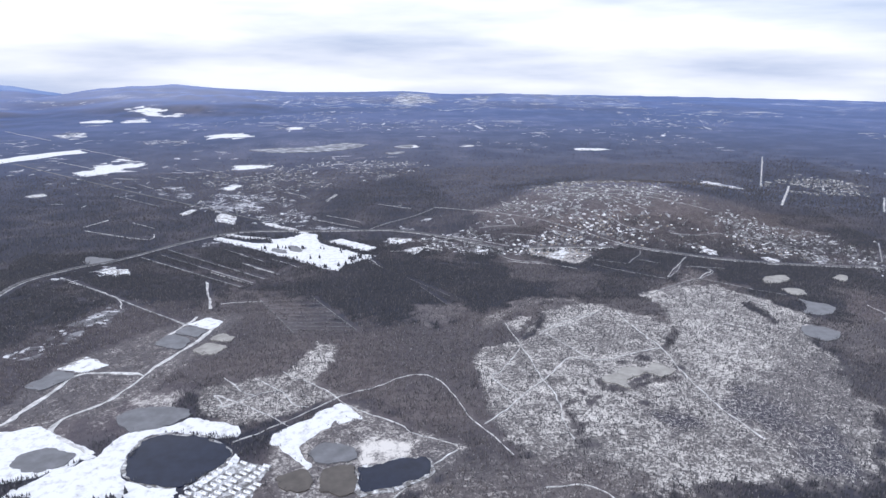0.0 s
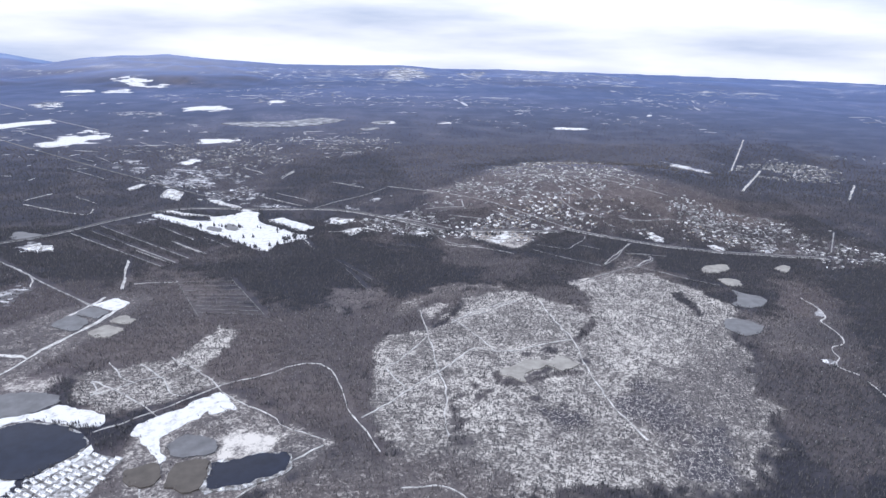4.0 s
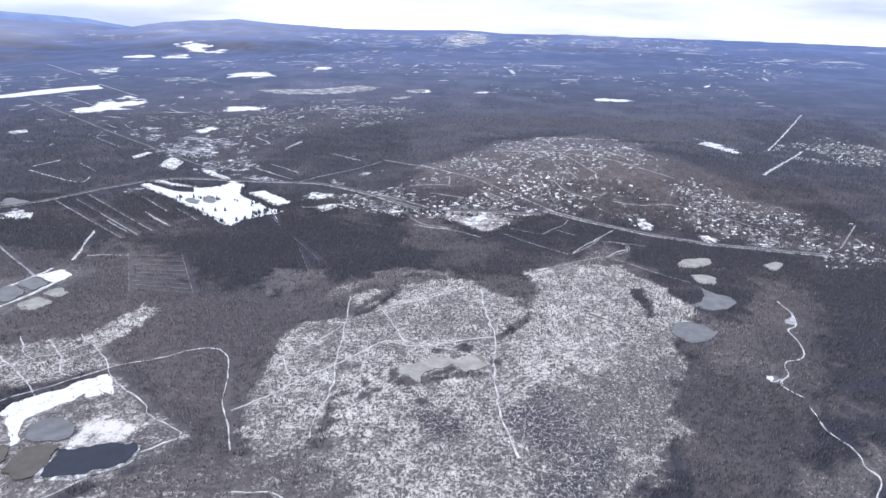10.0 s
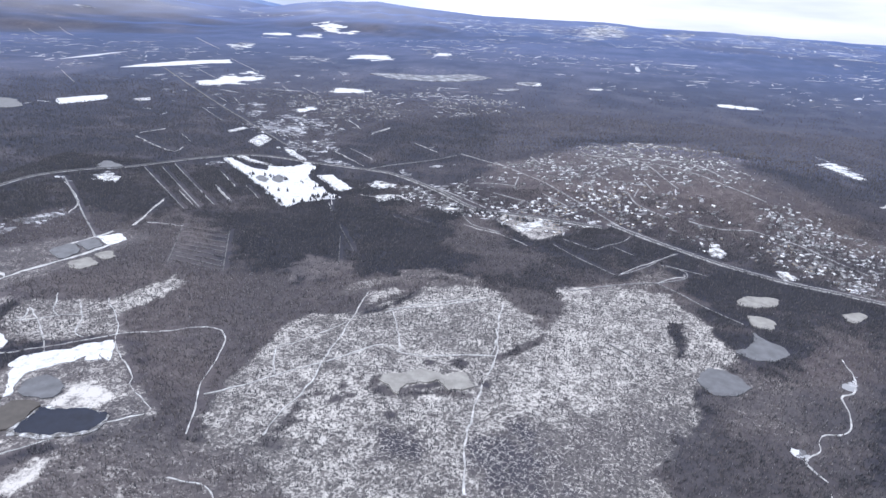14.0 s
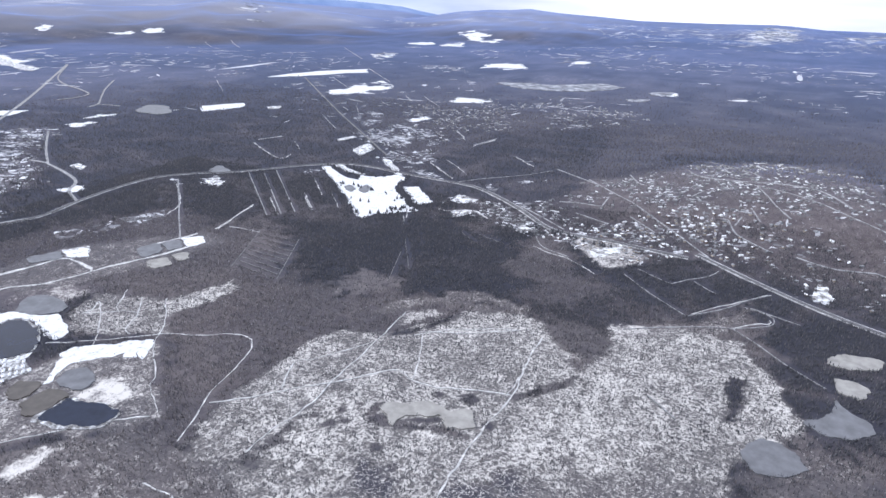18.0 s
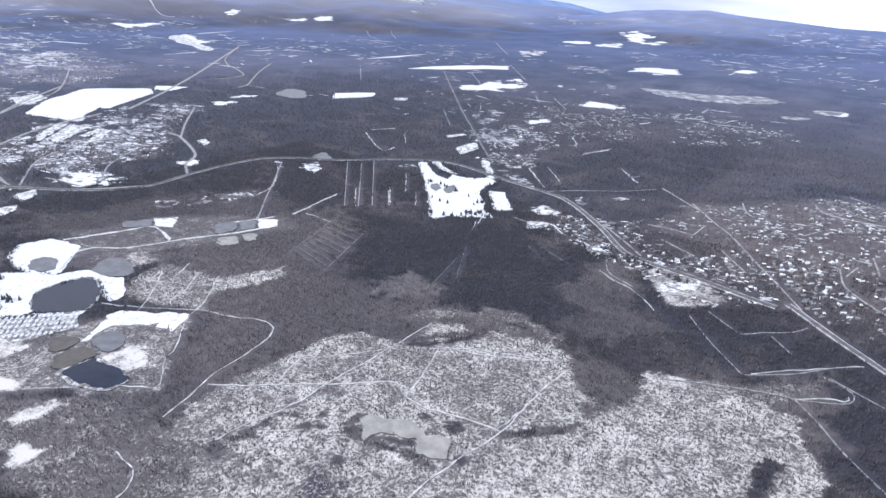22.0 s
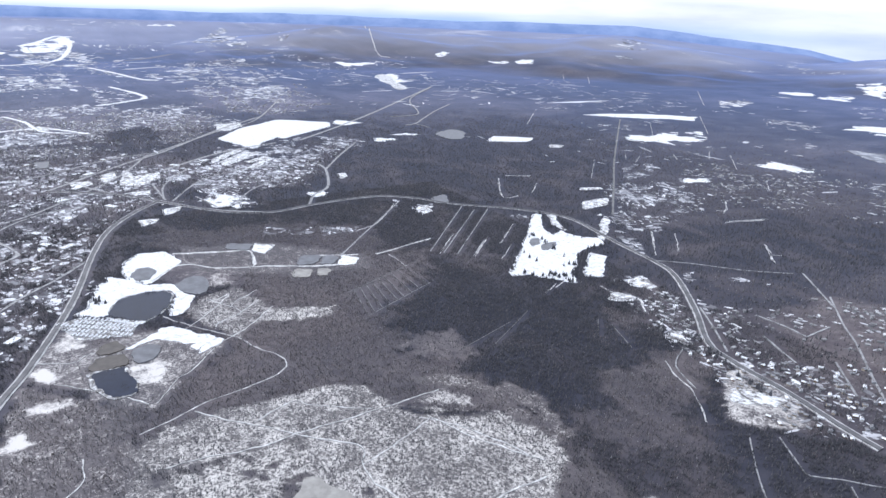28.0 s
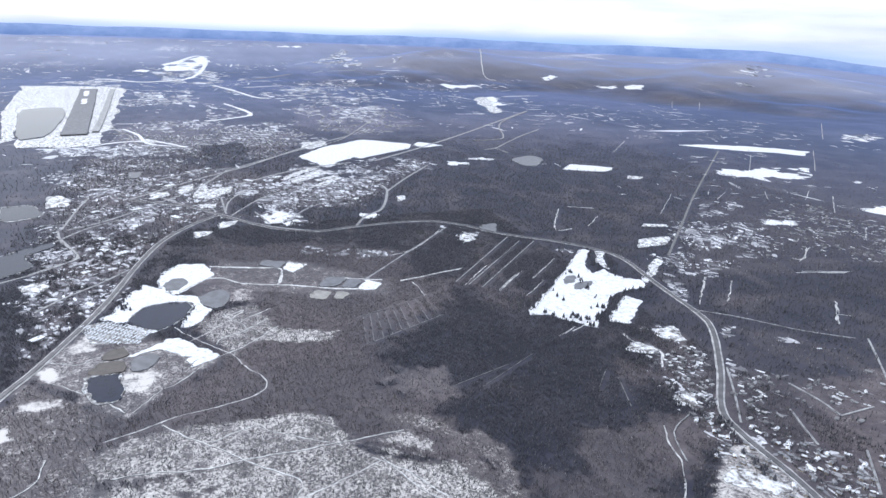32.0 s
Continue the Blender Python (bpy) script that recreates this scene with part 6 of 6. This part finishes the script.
def joined_houses(x, y, size, name, label):
    """Far houses in two meshes: all walls, all snowy roofs."""
    n = len(x)
    turn = rng.choice([0.2, 1.77, 0.6, 2.2], n) + rng.normal(0, 0.12, n)
    long_, wide, high = size * rng.uniform(1.0, 1.9, n), size * rng.uniform(0.7, 1.1, n), size * rng.uniform(0.6, 1.0, n)
    z = terrain(x, y)

    def corners(points):
        out = []
        for a, b, c in points:
            px, py = a * long_, b * wide
            out.append(np.stack([x + px * np.cos(turn) - py * np.sin(turn), y + px * np.sin(turn) + py * np.cos(turn), z + c * high], 1))
        return np.stack(out, 1).reshape(-1, 3)

    def faces(tris, count):
        return (np.arange(n)[:, None, None] * count + np.array(tris)[None]).reshape(-1, 3)
    wall = corners(((-1, -1, -0.5), (1, -1, -0.5), (1, 1, -0.5), (-1, 1, -0.5), (-1, -1, 1), (1, -1, 1), (1, 1, 1), (-1, 1, 1), (-1, 0, 1.55), (1, 0, 1.55)))
    joined(name + "_walls", wall, faces(((0, 1, 5), (0, 5, 4), (1, 2, 6), (1, 6, 5), (2, 3, 7), (2, 7, 6), (3, 0, 4), (3, 4, 7), (5, 6, 9), (7, 4, 8)), 10), WALLS["grey"], label, "houses")
    roof = corners(((-1.1, -1.15, 0.95), (1.1, -1.15, 0.95), (1.1, 0, 1.65), (-1.1, 0, 1.65), (1.1, 1.15, 0.95), (-1.1, 1.15, 0.95)))
    joined(name + "_roofs", roof, faces(((0, 1, 2), (0, 2, 3), (3, 2, 4), (3, 4, 5)), 6), ROOFS["worn"], "snowy gable roofs of " + label, "roofs")


def patches(name, x, y, radius, stretch, mat, label, lift=0.22, lie=0.2):
    """Small uneven patches of snow lying on the land, in one mesh."""
    n, sides = len(x), 8
    stretch = np.broadcast_to(np.asarray(stretch, float), n)[:, None]
    for dx in (-0.6, 0.0, 0.6):
        for dy in (-0.6, 0.0, 0.6):
            i, j = ((x + dx * radius - X0) / STEP).astype(int), ((y + dy * radius - Y0) / STEP).astype(int)
            ok = (i >= 0) & (i < NX) & (j >= 0) & (j < NY) & ((radius > 1.1) | (dx * dx + dy * dy == 0))
            cover["clear"][j[ok], i[ok]] = 1.0
    ring = np.arange(sides) / sides * 2 * math.pi
    r = radius[:, None] * rng.uniform(0.7, 1.25, (n, sides))
    turn = (rng.choice([lie, lie, lie + 1.1], n) + rng.normal(0, 0.3, n))[:, None]
    px, py = r * np.cos(ring) * stretch, r * np.sin(ring) / stretch
    ax, ay = x[:, None] + px * np.cos(turn) - py * np.sin(turn), y[:, None] + px * np.sin(turn) + py * np.cos(turn)
    rim = np.stack([ax, ay, terrain(ax, ay) + lift * 0.4], 2)
    mid = np.stack([x, y, terrain(x, y) + lift], 1)[:, None]
    verts = np.concatenate([rim, mid], 1).reshape(-1, 3)
    tri = np.array([(k, (k + 1) % sides, sides) for k in range(sides)])
    joined(name, verts, (np.arange(n)[:, None, None] * (sides + 1) + tri[None]).reshape(-1, 3), mat, label, "snow")


def waste_snow():
    """Uneven old snow on gravel, shores and slopes: many small patches for each place."""
    for name, points in wastes:
        xs, ys = np.array([p[0] for p in points], float), np.array([p[1] for p in points], float)
        r = math.hypot(xs.mean() - 250, ys.mean() - 120)
        small = name in ("hill_lots", "broken_lots", "road_lots", "verge_lots")
        size = (1.1 + r / 420) * (0.65 if small else 0.75 if name == "town_waste" else 1.0)
        area = 0.5 * abs(np.dot(xs, np.roll(ys, -1)) - np.dot(ys, np.roll(xs, -1)))
        count = int(min(1100, (1.6 if name in BROKEN else 0.15 if small else 0.16 if name == "town_waste" else 0.75 if r < 700 else 0.36) * area / size ** 2 + 8))
        x, y = rng.uniform(xs.min(), xs.max(), 3 * count), rng.uniform(ys.min(), ys.max(), 3 * count)
        ok = inside(points, x, y) & ~in_dark_wood(x, y) & (0.6 * value_noise(x, y, 9 * size, 51) + 0.4 * value_noise(x, y, 3 * size, 52) > 0.49)
        x, y = x[ok][:count], y[ok][:count]
        if len(x) > 3:
            patches(name, x, y, size * rng.lognormal(-0.4, 0.6, len(x)), rng.uniform(0.9, 1.9, len(x)), MAT["snow" if name in BROKEN else "lot_snow"], "broken patches of old snow over gravel and brush", 0.2 + max(0.0, r - 900) / 1800)


waste_snow()


def settle():
    kinds = [house("brown", "snow", 1.45, 0.95, 0.9, "brown wooden house with a snowy gable roof", "houses on the wooded hill"),
             house("grey", "shingle", 1.6, 1.0, 0.95, "grey sided house with thin snow on shingles", "houses on the wooded hill"),
             house("tan", "shingle", 1.3, 1.0, 1.05, "tan house with grey shingles showing through snow", "houses on the wooded hill"),
             house("white", "snow", 1.9, 1.0, 0.85, "long white house with a snowy roof", "houses on the wooded hill")]
    x, y = lots(100, 900, 480, 1100, 5.4, 0.68)
    ok = rng.uniform(0, 1, len(x)) < np.clip(0.15 + 1.6 * (value_noise(x, y, 55, 41) - 0.2), 0.1, 1)
    x, y = x[ok], y[ok]
    near = np.argsort(np.hypot(x - 330, y - 560))
    for k in near[:300]:
        turn = rng.choice([18, 108, 40, 130]) + rng.normal(0, 8)
        copy_thing(kinds[int(rng.choice([0, 1, 1, 2, 2, 3]))], placed(None, x[k], y[k], turn))
    rest = near[300:]
    joined_houses(x[rest], y[rest], 1.2, "hill_houses", "small houses among birches on the hill")
    px, py = x + rng.normal(0, 2.5, len(x)), y + rng.normal(0, 2.5, len(x))
    px, py = np.repeat(px, 3) + rng.normal(0, 4.5, 3 * len(x)), np.repeat(py, 3) + rng.normal(0, 4.5, 3 * len(x))
    ok = open_spot(px, py)
    px, py = px[ok], py[ok]
    patches("yard_snow", px, py, np.minimum(rng.lognormal(-0.3, 0.6, len(px)), 2.8), rng.uniform(1.2, 2.6, len(px)), MAT["lot_snow"], "snowy yards and drives between the houses")
    x, y = lots(-1100, 100, 120, 1000, 9.0, 0.62)
    ok = value_noise(x, y, 70, 45) * 0.6 + value_noise(x, y, 25, 46) * 0.4 > 0.36
    x, y = x[ok], y[ok]
    joined_houses(x, y, 1.15, "town_houses", "small houses and sheds of the town")
    px, py = x + rng.normal(0, 3, len(x)), y + rng.normal(0, 3, len(x))
    px, py = np.repeat(px, 6) + rng.normal(0, 5.5, 6 * len(x)), np.repeat(py, 6) + rng.normal(0, 5.5, 6 * len(x))
    ok = open_spot(px, py)
    px, py = px[ok], py[ok]
    patches("town_snow", px, py, np.minimum(rng.lognormal(-0.2, 0.7, len(px)), 4.5), rng.uniform(1.2, 2.6, len(px)), MAT["town_snow"], "snowy yards, lots and drives of the town", 0.22, 2.42)
    x, y = lots(-400, 420, 1000, 1420, 10.0, 0.6)
    joined_houses(x, y, 1.3, "belt_houses", "small houses among birches beyond the highway")
    px, py = np.repeat(x, 3) + rng.normal(0, 5.5, 3 * len(x)), np.repeat(y, 3) + rng.normal(0, 5.5, 3 * len(x))
    patches("belt_snow", px, py, rng.lognormal(0.0, 0.6, len(px)), rng.uniform(1.2, 2.6, len(px)), MAT["town_snow"], "snowy yards and drives beyond the highway", 0.4)
    x, y = lots(-2000, -900, 100, 1100, 24, 0.5)
    if len(x):
        joined_houses(x, y, 1.7, "river_houses", "far houses near the river")
        patches("river_snow", x, y, rng.uniform(2, 8, len(x)), 1.9, MAT["lot_snow"], "snowy lots near the river", 0.8)
    sheds = [flat_building(w, a, b, c, t, "sheds and shops of the town") for w, a, b, c, t in (
        ("grey", 5.0, 3.0, 1.4, "grey flat-roofed warehouse under snow"), ("tan", 4.0, 2.6, 1.2, "tan flat-roofed shop under snow"), ("white", 7.0, 3.4, 1.6, "large white shed under snow"))]
    x, y = lots(-700, -60, 230, 640, 44, 0.8)
    for k in range(min(len(x), 90)):
        copy_thing(sheds[int(rng.integers(0, 3))], placed(None, x[k], y[k], rng.choice([38, 128]) + rng.normal(0, 5)))
    trailer = house("white", "snow", 1.9, 0.7, 0.6, "long narrow mobile home with a snowy roof", "mobile homes by the gravel pond", "mobile_home", "mobile home")
    for points in parks:
        cx, cy = np.mean(points, axis=0)
        d = np.array(points[2], float) - points[1]
        a = math.atan2(d[1], d[0])
        for i in range(-12, 13):
            for j in range(-6, 7):
                gx, gy = cx + 3.4 * i * math.cos(a) - 6.2 * j * math.sin(a), cy + 3.4 * i * math.sin(a) + 6.2 * j * math.cos(a)
                if inside(points, np.array([gx]), np.array([gy]))[0] and rng.uniform() < 0.85:
                    copy_thing(trailer, placed(None, gx, gy, math.degrees(a) + 90 + rng.normal(0, 4)))
    for proto in kinds + sheds + [trailer]:
        for o in (*proto.children_recursive, proto):
            bpy.data.objects.remove(o)


settle()
woods()


def streaks(name, x, y, radius):
    """Long snowy flats beside the river."""
    patches(name, x, y, radius, 2.6, MAT["lot_snow"], "long snowy flats and bars beside the river", 1.2, 1.57)


def clearings():
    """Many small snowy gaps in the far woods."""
    x, y = rng.uniform(-4300, 1900, 26000), rng.uniform(-900, 3900, 26000)
    r = np.hypot(x - 250, y - 120)
    ok = (r > 950) & (r < 4200) & (terrain(x, y) < 22) & (value_noise(x, y, 420, 31) * 0.6 + value_noise(x, y, 120, 32) * 0.4 > 0.54)
    x, y, r = x[ok], y[ok], r[ok]
    px, py = rng.uniform(-4300, -900, 900), rng.uniform(-900, 1500, 900)
    r2 = np.hypot(px - 250, py - 120)
    ok = (value_noise(px, py, 300, 35) > 0.45) & (r2 < 4300)
    px, py, r2 = px[ok], py[ok], r2[ok]
    streaks("river_flats", px, py, rng.lognormal(1.2, 0.6, len(px)) * (0.4 + r2 / 2200))
    patches("forest_clearings", x, y, rng.lognormal(0.8, 0.65, len(x)) * (0.45 + r / 2200), rng.uniform(1.6, 3.4, len(x)), MAT["town_snow"], "small snowy clearings and lots in the far woods", 1.0)


clearings()


def spruce_trees():
    ob = empty("spruce_tree", Matrix.Identity(4), "single dark spruce tree standing in the snow", "tree", "spruces on the snowy field")
    bm = bmesh.new()
    bmesh.ops.create_cone(bm, segments=6, radius1=0.09, radius2=0.04, depth=0.9, cap_ends=True, matrix=Matrix.Translation((0, 0, 0.3)))
    part("trunk", bm, WOOD, ob)
    bm = bmesh.new()
    for z, r, h in ((0.35, 0.72, 1.0), (0.9, 0.55, 0.95), (1.45, 0.38, 0.9), (1.95, 0.22, 0.8)):
        bmesh.ops.create_cone(bm, segments=7, radius1=r, radius2=0.02, depth=h, cap_ends=True, matrix=Matrix.Translation((0, 0, z + h / 2)) @ Matrix.Rotation(z * 3, 4, "Z"))
    for v in bm.verts:
        v.co.x *= 1 + 0.25 * math.sin(9 * v.co.z + 5 * v.co.y)
        v.co.y *= 1 + 0.25 * math.cos(8 * v.co.z + 6 * v.co.x)
    part("crown", bm, MAT["spruce"], ob)
    for count, points in rows_of_trees:
        line = smooth_line(points, 1.0)
        for k in rng.integers(0, len(line), int(1.7 * count)):
            x, y = line[k] + rng.normal(0, 2.2, 2)
            m = placed(None, x, y, rng.uniform(0, 360)) @ Matrix.Scale(float(rng.uniform(1.0, 2.1)), 4)
            tree = copy_thing(ob, m)
            tree.matrix_basis = m
    for o in (*ob.children_recursive, ob):
        bpy.data.objects.remove(o)


spruce_trees()
